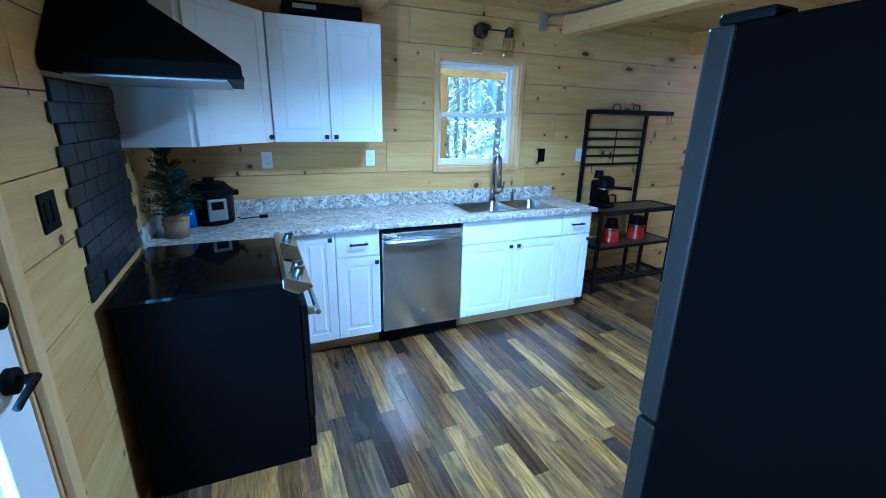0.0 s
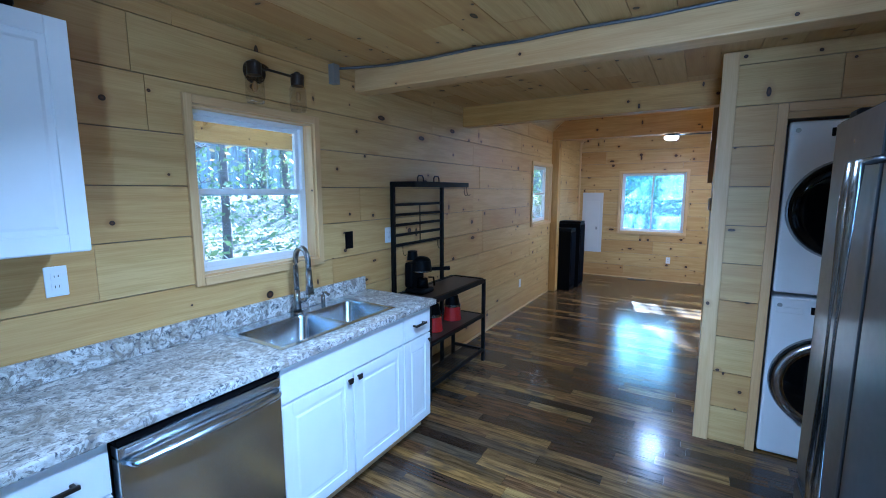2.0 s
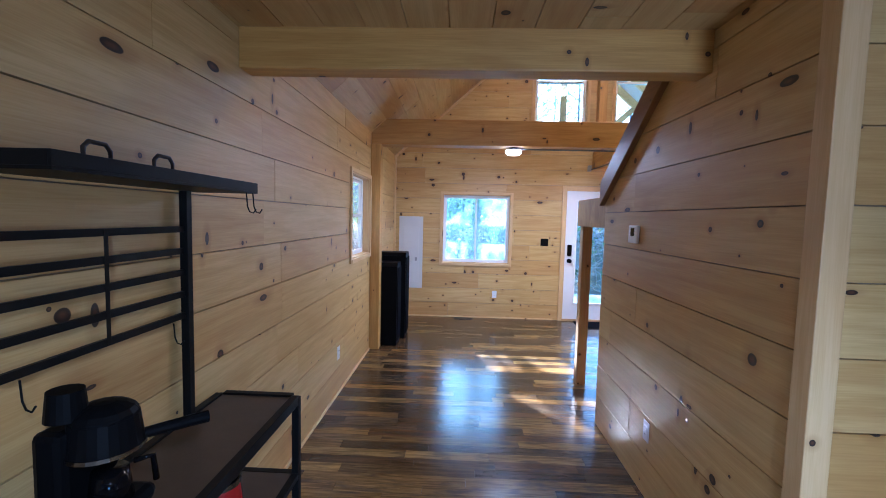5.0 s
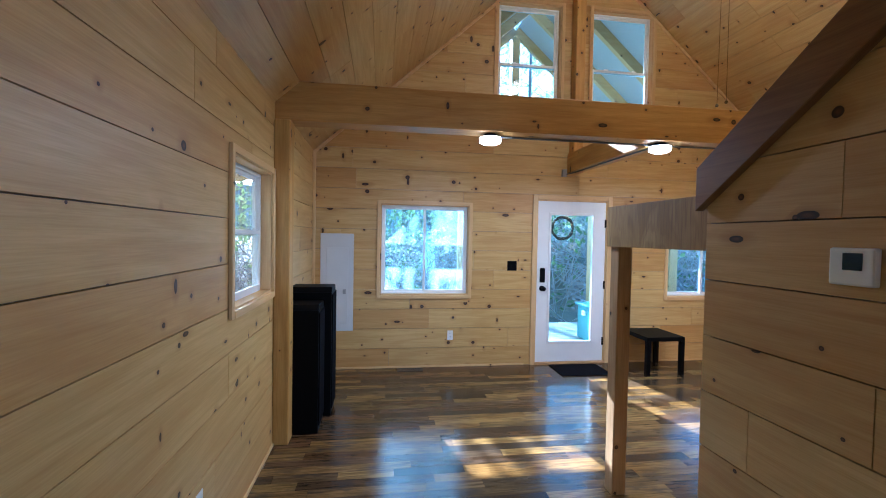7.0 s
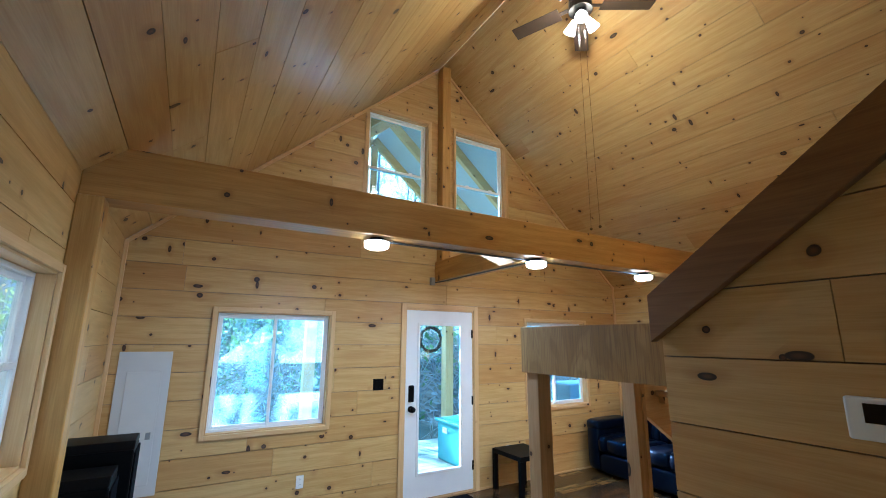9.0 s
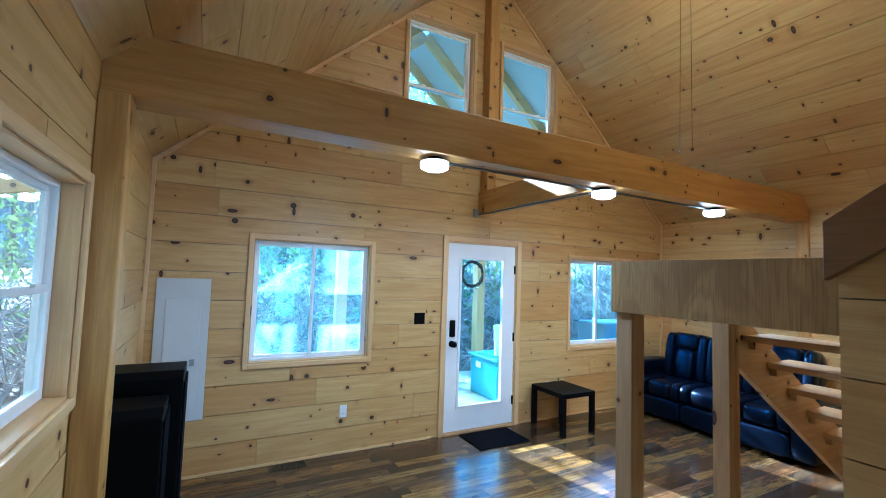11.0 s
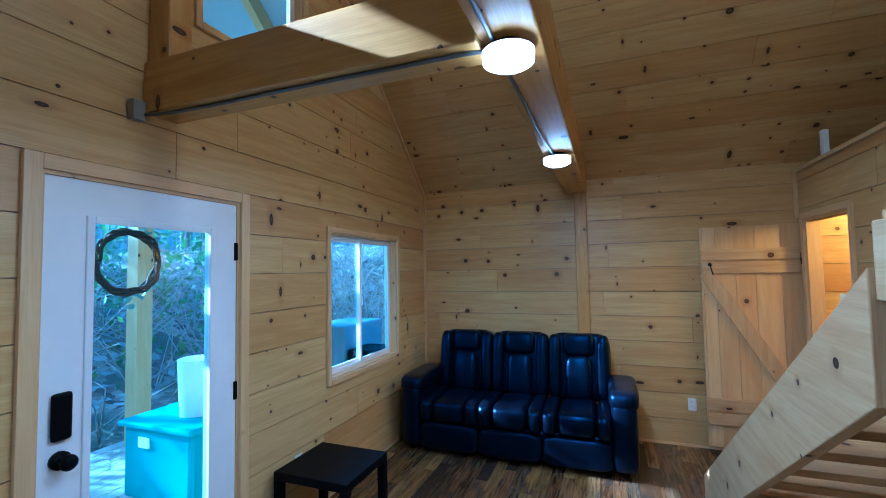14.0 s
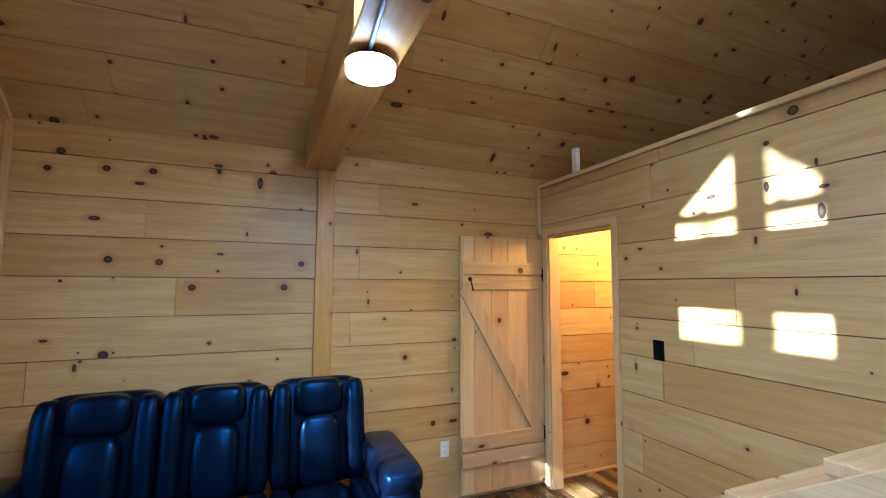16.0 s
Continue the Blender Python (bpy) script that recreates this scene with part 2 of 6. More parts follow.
def glass(name, haze=0.0, tint=(0.68, 0.89, 1.0, 1)):
    m = bpy.data.materials.new(name)
    m.use_nodes = True
    t = m.node_tree
    t.nodes.remove(t.nodes["Principled BSDF"])
    out = t.nodes["Material Output"]
    clear, gloss, mix, fr, pw, ad = (t.nodes.new("ShaderNode" + k) for k in ("BsdfTransparent", "BsdfGlossy", "MixShader", "LayerWeight", "Math", "Math"))
    gloss.inputs["Roughness"].default_value = 0.02
    # default blue tint puts the cool outdoor light into the glass
    clear.inputs[0].default_value = tint
    pw.operation, ad.operation = "POWER", "MULTIPLY_ADD"
    pw.inputs[1].default_value = 4.0
    ad.inputs[1].default_value, ad.inputs[2].default_value = 0.6, 0.03
    t.links.new(fr.outputs["Facing"], pw.inputs[0])
    t.links.new(pw.outputs[0], ad.inputs[0])
    t.links.new(ad.outputs[0], mix.inputs[0])
    t.links.new(clear.outputs[0], mix.inputs[1])
    t.links.new(gloss.outputs[0], mix.inputs[2])
    last = mix
    if haze:
        tr, mx, no = (t.nodes.new("ShaderNode" + k) for k in ("BsdfTranslucent", "MixShader", "TexNoise"))
        # dust film, coloured blue to carry the bright daylight in its haze
        tr.inputs[0].default_value = (0.5, 0.78, 1.0, 1)
        no.inputs["Scale"].default_value = 2.2
        mu = t.nodes.new("ShaderNodeMath")
        mu.operation = "MULTIPLY"
        mu.inputs[1].default_value = haze * 2
        t.links.new(no.outputs[0], mu.inputs[0])
        t.links.new(mu.outputs[0], mx.inputs[0])
        t.links.new(mix.outputs[0], mx.inputs[1])
        t.links.new(tr.outputs[0], mx.inputs[2])
        last = mx
    t.links.new(last.outputs[0], out.inputs[0])
    return m


JAR_GLASS = glass("jar_glass", 0.0, (0.97, 0.97, 0.97, 1))
CLEAR_GLASS = glass("clear_window_glass", 0.0, (0.92, 0.97, 0.99, 1))
GLASS, HAZE_GLASS = glass("window_glass"), glass("dusty_daylight_glass", 0.1)


def glow(name, color, strength):
    m = bpy.data.materials.new(name)
    m.use_nodes = True
    b = m.node_tree.nodes["Principled BSDF"]
    b.inputs["Base Color"].default_value = (0.8, 0.8, 0.8, 1)
    b.inputs["Emission Color"].default_value = (*color, 1)
    b.inputs["Emission Strength"].default_value = strength
    return m


LED = glow("led_diffuser", (0.95, 0.97, 1.0), 3.0)
WARM_BULB = glow("warm_bulb", (1.0, 0.85, 0.6), 3.0)


# ---------------------------------------------------------------- mesh tools
def add_box(bm, x0, x1, y0, y1, z0, z1, m=None):
    r = bmesh.ops.create_cube(bm, size=1)
    bmesh.ops.transform(bm, verts=r["verts"], matrix=(m or Matrix()) @ Matrix.Translation(((x0 + x1) / 2, (y0 + y1) / 2, (z0 + z1) / 2)) @ Matrix.Diagonal((abs(x1 - x0), abs(y1 - y0), abs(z1 - z0), 1)))
    return r["verts"]


def add_tube(bm, p, q, r0, r1=None, seg=12, cap=True):
    p, q = Vector(p), Vector(q)
    d = q - p
    m = Matrix.Translation((p + q) / 2) @ d.to_track_quat("Z", "Y").to_matrix().to_4x4()
    return bmesh.ops.create_cone(bm, cap_ends=cap, segments=seg, radius1=r0, radius2=r0 if r1 is None else r1, depth=d.length, matrix=m)["verts"]


def add_ball(bm, c, r, sx=1, sy=1, sz=1, u=14, v=9):
    return bmesh.ops.create_uvsphere(bm, u_segments=u, v_segments=v, radius=r, matrix=Matrix.Translation(c) @ Matrix.Diagonal((sx, sy, sz, 1)))["verts"]


def sweep(bm, pts, r, seg=8):
    """A round rod along a run of points."""
    pts = [Vector(p) for p in pts]
    rings = []
    for i, p in enumerate(pts):
        d = (pts[min(i + 1, len(pts) - 1)] - pts[max(i - 1, 0)]).normalized()
        q = d.to_track_quat("Z", "Y").to_matrix()
        rings.append([bm.verts.new(p + q @ Vector((r * math.cos(a), r * math.sin(a), 0))) for a in (2 * math.pi * k / seg for k in range(seg))])
    for a, b in zip(rings, rings[1:]):
        for k in range(seg):
            bm.faces.new((a[k], a[(k + 1) % seg], b[(k + 1) % seg], b[k]))
    bm.faces.new(rings[0]), bm.faces.new(rings[-1])


def box_uv(bm):
    """UV in metres, the longest side of each loose block along U."""
    layer = bm.loops.layers.uv.verify()
    bm.verts.index_update()
    seen = set()
    for f0 in bm.faces:
        if f0 in seen:
            continue
        group, stack = [], [f0]
        seen.add(f0)
        while stack:
            f = stack.pop()
            group.append(f)
            for e in f.edges:
                for g in e.link_faces:
                    if g not in seen:
                        seen.add(g)
                        stack.append(g)
        vs = [v.co for f in group for v in f.verts]
        ext = [max(v[k] for v in vs) - min(v[k] for v in vs) for k in range(3)]
        long = ext.index(max(ext))
        off = (random.random() * 40, random.random() * 40)
        for f in group:
            n = max(range(3), key=lambda k: abs(f.normal[k]))
            rest = [k for k in range(3) if k != n and k != long]
            b = rest[0]
            for lp in f.loops:
                co = lp.vert.co
                a = long if n != long else [k for k in range(3) if k != n and k != b][0]
                lp[layer].uv = (co[a] + off[0], co[b] + off[1])


def solid(name, bm, mat, parent=None, bevel=0.0, smooth=False, seg=2):
    bmesh.ops.recalc_face_normals(bm, faces=bm.faces)
    if bevel:
        bmesh.ops.bevel(bm, geom=[e for e in bm.edges if len(e.link_faces) == 2 and e.calc_face_angle(0) > 0.5], offset=bevel, segments=seg, affect="EDGES", profile=0.5, clamp_overlap=True)
    bm.normal_update()
    box_uv(bm)
    me = bpy.data.meshes.new(name)
    bm.to_mesh(me)
    bm.free()
    for p in me.polygons:
        p.use_smooth = smooth
    me.materials.append(mat)
    ob = new(name, me)
    if parent:
        ob.parent = parent
    return ob


def block(name, mat, *dims, parent=None, bevel=0.004, m=None):
    bm = bmesh.new()
    add_box(bm, *dims, m=m)
    return solid(name, bm, mat, parent, bevel)


def boxes(name, mat, dims, parent=None, bevel=0.004):
    bm = bmesh.new()
    for d in dims:
        add_box(bm, *d)
    return solid(name, bm, mat, parent, bevel)


def thing(name, label, category, group="", at=(0, 0, 0)):
    ob = new(name)
    ob.location = at
    ob.empty_display_size = 0.1
    return tagged(ob, label, category, group)


def structure(ob, label=""):
    return tagged(ob, label, kind="structure")


def cells(bm, place, u0, u1, z0, z1, holes, d0, d1, off=None, back=False, tone=None):
    """A slab from u0..u1, z0..z1 with rectangular holes, front at d1, back at d0, as one shell."""
    us = sorted({u0, u1, *[h[k] for h in holes for k in (0, 1) if u0 < h[k] < u1]})
    zs = sorted({z0, z1, *[h[k] for h in holes for k in (2, 3) if z0 < h[k] < z1]})
    keep = set()
    for i in range(len(us) - 1):
        for j in range(len(zs) - 1):
            cu, cz = (us[i] + us[i + 1]) / 2, (zs[j] + zs[j + 1]) / 2
            if not any(h[0] < cu < h[1] and h[2] < cz < h[3] for h in holes):
                keep.add((i, j))
    if not keep:
        return False
    layer = bm.loops.layers.uv.verify()
    tl = bm.faces.layers.float.get("tone") or bm.faces.layers.float.new("tone") if tone is not None else None
    ou, oz = off or (0, 0)
    verts = {}

    def vert(i, j, d):
        if (i, j, d) not in verts:
            verts[i, j, d] = bm.verts.new(place(us[i], zs[j], d))
        return verts[i, j, d]

    def face(quad):
        f = bm.faces.new([vert(*q) for q in quad])
        for lp, q in zip(f.loops, quad):
            lp[layer].uv = (us[q[0]] + ou, zs[q[1]] + oz + (0.01 if q[2] == d0 else 0))
        if tl:
            f[tl] = tone

    for i, j in keep:
        face([(i, j, d1), (i + 1, j, d1), (i + 1, j + 1, d1), (i, j + 1, d1)])
        if back:
            face([(i, j, d0), (i, j + 1, d0), (i + 1, j + 1, d0), (i + 1, j, d0)])
        for (di, dj), e in (((-1, 0), ((0, 0), (0, 1))), ((1, 0), ((1, 1), (1, 0))), ((0, -1), ((1, 0), (0, 0))), ((0, 1), ((0, 1), (1, 1)))):
            if (i + di, j + dj) not in keep:
                a, b = ((i + s, j + r) for s, r in e)
                face([(*a, d1), (*b, d1), (*b, d0), (*a, d0)])
    return True


def rows_of(u0, u1, z0, z1, height, rng, lo=1.6, hi=3.6):
    """Courses of boards with staggered ends."""
    z = z0
    while z < z1 - 0.02:
        top = min(z + height, z1)
        u = u0 - rng.random() * 1.5
        while u < u1:
            e = u + rng.uniform(lo, hi)
            a, b = max(u, u0), min(e, u1)
            if b - a > 0.02:
                yield a, b, z, top
            u = e
        z = top


def to_object(name, bm, mat, parent=None):
    bmesh.ops.recalc_face_normals(bm, faces=bm.faces)
    me = bpy.data.meshes.new(name)
    bm.to_mesh(me)
    bm.free()
    me.materials.append(mat)
    ob = new(name, me)
    if parent:
        ob.parent = parent
    return ob


BOARDED = []  # walls whose boards are laid at the end of the file


def wall(name, label, place, u0, u1, z0, z1, holes, thick=0.13, clip=None, seed=1, height=0.236, mat=None, boards=True):
    """The body of a wall behind its boards, with openings right through."""
    bm = bmesh.new()
    cells(bm, place, u0, u1, z0, z1, holes, -thick, -0.018, back=True)
    for co, no in clip or ():
        g = bm.verts[:] + bm.edges[:] + bm.faces[:]
        cut = bmesh.ops.bisect_plane(bm, geom=g, plane_co=co, plane_no=no, clear_outer=True)
        bmesh.ops.holes_fill(bm, edges=[e for e in cut["geom_cut"] if isinstance(e, bmesh.types.BMEdge)])
    ob = structure(to_object(name, bm, CORE), label)
    if boards:
        BOARDED.append((ob, place, u0, u1, z0, z1, holes, clip, seed, height, mat or PINE))
    return ob

# ---------------------------------------------------------------- the large structure
XW, XE, YS, YN = -1.75, 7.66, -2.79, 3.506
RIDGE_Y, RIDGE_Z, EAVE = 0.358, 5.34, 2.54
PITCH = math.atan2(RIDGE_Z - EAVE, YN - RIDGE_Y)
LOFT_X, STAIR_Y, CLOSET_X, BACK_Y = 4.13, 1.355, 2.222, 0.20
LOFT_Z = 2.44


def face_north(y):
    return lambda u, z, d: Vector((u, y + d, z))


def face_south(y):
    return lambda u, z, d: Vector((u, y - d, z))


def face_east(x):
    return lambda u, z, d: Vector((x + d, u, z))


def face_west(x):
    return lambda u, z, d: Vector((x - d, u, z))


GABLE = [((0, YN, EAVE), (0, math.sin(PITCH), math.cos(PITCH))), ((0, YS, EAVE), (0, -math.sin(PITCH), math.cos(PITCH)))]
KITCHEN_WIN = (0.21, 0.955, 1.205, 2.04)
NORTH_WIN = (4.95, 5.79, 1.155, 2.01)
EAST_WIN = (1.668, 2.737, 0.87, 1.96)
SOFA_WIN = (-2.08, -0.97, 0.838, 1.965)
GABLE_L = (0.55, 1.365, 2.99, 4.44)
GABLE_R = (-0.68, 0.15, 2.99, 4.44)
DOOR = (-0.122, 0.817, -0.05, 2.065)
WEST_DOOR = (0.58, 1.53, -0.05, 2.065)
BATH = (-2.654, -1.93, -0.05, 2.01)
CLOSET = (0.393, 1.047, -0.05, 2.035)

wall("wall_north", "knotty pine shiplap wall with two windows", face_south(YN), XW, XE, 0, EAVE, [KITCHEN_WIN, NORTH_WIN], seed=1)
wall("wall_east", "knotty pine gable wall with door and windows", face_west(XE), YS, YN, 0, RIDGE_Z, [EAST_WIN, SOFA_WIN, GABLE_L, GABLE_R, DOOR], clip=GABLE, seed=2)
wall("wall_south", "knotty pine shiplap wall behind the sofa", face_north(YS), XW, XE, 0, EAVE, [], seed=3)
wall("wall_west", "knotty pine shiplap wall with a glazed door", face_east(XW), YS, YN, 0, RIDGE_Z, [WEST_DOOR], clip=GABLE, seed=4)
wall("wall_loft", "knotty pine wall below the loft", face_east(LOFT_X), YS, STAIR_Y - 0.12, 0, 2.44, [BATH, (0.40, STAIR_Y, 1.75, 3)], 0.1, seed=5)
RISE = [((4.22, 0, 1.88), (0.57, 0, 0.84))]
wall("wall_stair", "knotty pine partition beside the stairs", face_north(STAIR_Y), CLOSET_X + 0.02, 4.20, 0, LOFT_Z, [], 0.12, clip=RISE, seed=6)
wall("wall_closet", "knotty pine wall round the laundry closet", face_west(CLOSET_X), BACK_Y, STAIR_Y - 0.02, 0, LOFT_Z, [CLOSET], 0.1, seed=7)
wall("wall_kitchen_back", "knotty pine wall behind the fridge", face_north(BACK_Y), -0.06, CLOSET_X + 0.1, 0, LOFT_Z, [], 0.1, seed=8)
wall("wall_passage", "pine wall beside the passage", face_west(-0.06), YS, BACK_Y - 0.1, 0, LOFT_Z, [], 0.1, seed=9, boards=False)
wall("wall_bath", "warm lit pine wall inside the bathroom", face_east(2.75), YS, 0.4, 0, LOFT_Z, [], 0.1, seed=10)
wall("wall_bath_side", "pine wall of the bathroom", face_south(-0.9), 2.75, LOFT_X - 0.1, 0, LOFT_Z, [], 0.1, seed=11, boards=False)
wall("wall_laundry", "pine wall behind the laundry machines", face_west(2.98), BACK_Y, 1.23, 0, LOFT_Z, [], 0.08, seed=12, boards=False)

bm = bmesh.new()
add_box(bm, XW - 0.13, XE + 0.13, YS - 0.13, YN + 0.13, -0.12, -0.012)
FLOOR_BODY = structure(solid("floor", bm, CORE), "dark mixed-tone wood plank floor with a satin sheen")


def lay_ceiling(name, label, place, u0, u1, z0, z1, height, seed, mat, holes=(), lo=1.8, hi=3.6):
    rng = random.Random(seed)
    bm = bmesh.new()
    for a, b, c, d in rows_of(u0, u1, z0, z1, height, rng, lo, hi):
        cells(bm, place, a + 0.0012, b - 0.0012, c + 0.002, d - 0.002, list(holes), -0.018, rng.uniform(-0.0015, 0.0015), (rng.random() * 50, rng.random() * 50), tone=rng.random())
    cells(bm, place, u0, u1, z0, z1, list(holes), -0.08, -0.012, (3, 9), back=True, tone=0.95)
    return structure(to_object(name, bm, mat), label)


cp, sp = math.cos(PITCH), math.sin(PITCH)
LENGTH = (YN - RIDGE_Y) / cp
lay_ceiling("ceiling_north", "knotty pine boards on the north roof slope", lambda u, v, d: Vector((u, YN - v * cp - d * sp, EAVE + v * sp - d * cp)), XW, XE, 0, LENGTH, 0.235, 21, CEIL_PINE)
lay_ceiling("ceiling_south", "knotty pine boards on the south roof slope", lambda u, v, d: Vector((u, YS + v * cp + d * sp, EAVE + v * sp - d * cp)), XW, XE, 0, LENGTH, 0.235, 22, CEIL_PINE)
STAIRWELL = (3.0, 5.0, 0.40, YN)
lay_ceiling("ceiling_kitchen", "pine tongue and groove boards under the loft", lambda u, v, d: Vector((u, v, LOFT_Z - d)), XW, LOFT_X - 0.1, YS, YN, 0.19, 23, CEIL_PINE, [STAIRWELL])
structure(block("ceiling_deck", CORE, XW, 3.0, YS, YN, 2.53, 2.56, bevel=0), "loft floor deck")

# posts, beams and trim
def timber(name, label, *dims, mat=None, bevel=0.008):
    return tagged(block(name, mat or BEAM_PINE, *dims, bevel=bevel), label, "beam" if "beam" in name else "post", kind="structure")


timber("beam_kitchen", "squared pine ceiling beam in the kitchen", 1.34, 1.48, BACK_Y, YN, 2.29, LOFT_Z, mat=KITCHEN_BEAM_PINE)
timber("beam_corner", "squared pine ceiling beam over the cupboards", -0.42, -0.28, BACK_Y, YN, 2.29, LOFT_Z, mat=KITCHEN_BEAM_PINE)
timber("beam_loft_edge", "squared pine beam at the edge of the loft", 2.88, 3.01, STAIR_Y, YN, 2.255, LOFT_Z + 0.12)
timber("beam_tie", "large squared pine tie beam across the room", 5.86, 6.06, YS, YN, 2.415, 2.705)
timber("beam_ridge_strut", "pine beam from the gable wall to the tie beam", 6.06, XE, 0.27, 0.44, 2.40, 2.64)
timber("post_king", "upright pine post in the gable", XE - 0.14, XE - 0.001, 0.30, 0.42, 2.64, 5.26)
timber("post_north", "upright pine post on the north wall", 5.838, 5.98, 3.39, YN - 0.001, 0, 2.415)
timber("post_south", "upright pine post on the south wall", 5.86, 5.98, YS + 0.001, YS + 0.04, 0, 2.415)

def trim(name, *dims, mat=None, bevel=0.003):
    return structure(block(name, mat or TRIM_PINE, *dims, bevel=bevel))


trim("trim_corner", CLOSET_X - 0.02, CLOSET_X + 0.055, STAIR_Y - 0.06, STAIR_Y + 0.022, 0, LOFT_Z - 0.005)
trim("trim_gable_corner", XE - 0.03, XE - 0.001, YN - 0.03, YN - 0.001, 0, EAVE)
trim("trim_sofa_corner", XE - 0.03, XE - 0.001, YS + 0.001, YS + 0.03, 0, EAVE)
trim("trim_loft_top", LOFT_X - 0.10, LOFT_X + 0.02, YS + 0.002, 0.40, 2.442, 2.472)
trim("trim_loft_corner", LOFT_X + 0.001, LOFT_X + 0.025, YS + 0.001, YS + 0.04, 2.05, 2.44)
for s, y in ((1, YN), (-1, YS)):
    m = Matrix.Translation((XE - 0.012, y, EAVE)) @ Matrix.Rotation(s * (-PITCH), 4, "X")
    structure(block("trim_gable", TRIM_PINE, -0.012, 0.011, *((-LENGTH, 0) if s > 0 else (0, LENGTH)), -0.035, -0.004, bevel=0.003, m=m))
for a in (("baseboard", XW, XE, YN - 0.014, YN - 0.0005, 0, 0.022), ("baseboard", XE - 0.014, XE - 0.0005, YS, -0.14, 0, 0.022), ("baseboard", XE - 0.014, XE - 0.0005, 0.95, YN - 0.02, 0, 0.022),
          ("baseboard", XW, XE, YS + 0.0005, YS + 0.014, 0, 0.022)):
    trim(*a)
# the slanting board along the stairs
bm = bmesh.new()
add_box(bm, 3.02, 4.22, STAIR_Y + 0.002, STAIR_Y + 0.042, 1.70, 2.60)
for co, no in (((4.22, 0, 1.885), (0.57, 0, 0.84)), ((4.22, 0, 1.885), (1, 0, 0)), ((4.115, 0, 1.775), (-0.57, 0, -0.84)), ((0, 0, LOFT_Z - 0.002), (0, 0, 1))):
    cut = bmesh.ops.bisect_plane(bm, geom=bm.verts[:] + bm.edges[:] + bm.faces[:], plane_co=co, plane_no=no, clear_outer=True)
    bmesh.ops.holes_fill(bm, edges=[e for e in cut["geom_cut"] if isinstance(e, bmesh.types.BMEdge)])
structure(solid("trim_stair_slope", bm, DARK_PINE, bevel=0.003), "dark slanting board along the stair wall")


# ---------------------------------------------------------------- windows and doors
def window(name, label, place, hole, depth, style, casing=0.036, haze=False, sill=True):
    """A window in a wall: wooden casing and reveal, white vinyl frame and two sashes."""
    u0, u1, z0, z1 = hole
    root = structure(new(name), label)
    root["category"] = "window"

    def bx(nm, mat, a, b, c, d, e, f, bevel=0.003):
        p, q = place(a, c, e), place(b, d, f)
        lo, hi = [min(i, j) for i, j in zip(p, q)], [max(i, j) for i, j in zip(p, q)]
        return (lo[0], hi[0], lo[1], hi[1], lo[2], hi[2])

    c = casing
    boxes("casing", TRIM_PINE, [bx(0, 0, u0 - c, u0 + 0.004, z0 - c, z1 + c, 0.001, 0.02), bx(0, 0, u1 - 0.004, u1 + c, z0 - c, z1 + c, 0.001, 0.02),
                                bx(0, 0, u0 + 0.005, u1 - 0.005, z1 - 0.004, z1 + c, 0.001, 0.018), bx(0, 0, u0 + 0.005, u1 - 0.005, z0 - c, z0 + 0.004, 0.001, 0.024)], root, 0.002)
    boxes("reveal", TRIM_PINE, [bx(0, 0, u0, u0 + 0.015, z0, z1, -depth, 0.0), bx(0, 0, u1 - 0.015, u1, z0, z1, -depth, 0.0),
                                bx(0, 0, u0 + 0.015, u1 - 0.015, z1 - 0.015, z1, -depth, 0.0), bx(0, 0, u0 + 0.015, u1 - 0.015, z0, z0 + 0.015, -depth, 0.0)], root, 0)
    a, b, e, f = u0 + 0.015, u1 - 0.015, z0 + 0.015, z1 - 0.015
    w = 0.024
    fr = [bx(0, 0, a, a + w, e, f, -depth, -depth + 0.05), bx(0, 0, b - w, b, e, f, -depth, -depth + 0.05), bx(0, 0, a + w, b - w, f - w, f, -depth, -depth + 0.05), bx(0, 0, a + w, b - w, e, e + w, -depth, -depth + 0.05)]
    boxes("frame", VINYL, fr, root, 0.003)
    g = HAZE_GLASS if haze else CLEAR_GLASS if depth > 0.12 else GLASS

    def sash(x0, x1, y0, y1, d):
        s = 0.028
        boxes("sash", VINYL, [bx(0, 0, x0, x0 + s, y0, y1, d - 0.012, d + 0.012), bx(0, 0, x1 - s, x1, y0, y1, d - 0.012, d + 0.012),
                              bx(0, 0, x0 + s, x1 - s, y1 - s, y1, d - 0.012, d + 0.012), bx(0, 0, x0 + s, x1 - s, y0, y0 + s, d - 0.012, d + 0.012)], root, 0.003)
        pane = boxes("pane", g, [bx(0, 0, x0 + s, x1 - s, y0 + s, y1 - s, d - 0.003, d + 0.003)], root, 0)
        pane.visible_shadow = False

    a, b, e, f = a + w - 0.004, b - w + 0.004, e + w - 0.004, f - w + 0.004
    if style == "hung":
        mid = (e + f) / 2
        sash(a, b, mid - 0.018, f, -depth + 0.014)
        sash(a, b, e, mid + 0.018, -depth + 0.04)
        for k in (0.25, 0.75):
            boxes("latch", VINYL, [bx(0, 0, a + (b - a) * k - 0.025, a + (b - a) * k + 0.025, mid + 0.012, mid + 0.026, -depth + 0.052, -depth + 0.066)], root, 0.003)
    else:
        mid = (a + b) / 2
        sash(mid - 0.018, b, e, f, -depth + 0.014)
        sash(a, mid + 0.018, e, f, -depth + 0.04)
        boxes("latch", VINYL, [bx(0, 0, mid - 0.006, mid + 0.010, (e + f) / 2 - 0.04, (e + f) / 2 + 0.04, -depth + 0.052, -depth + 0.064)], root, 0.003)
    return root


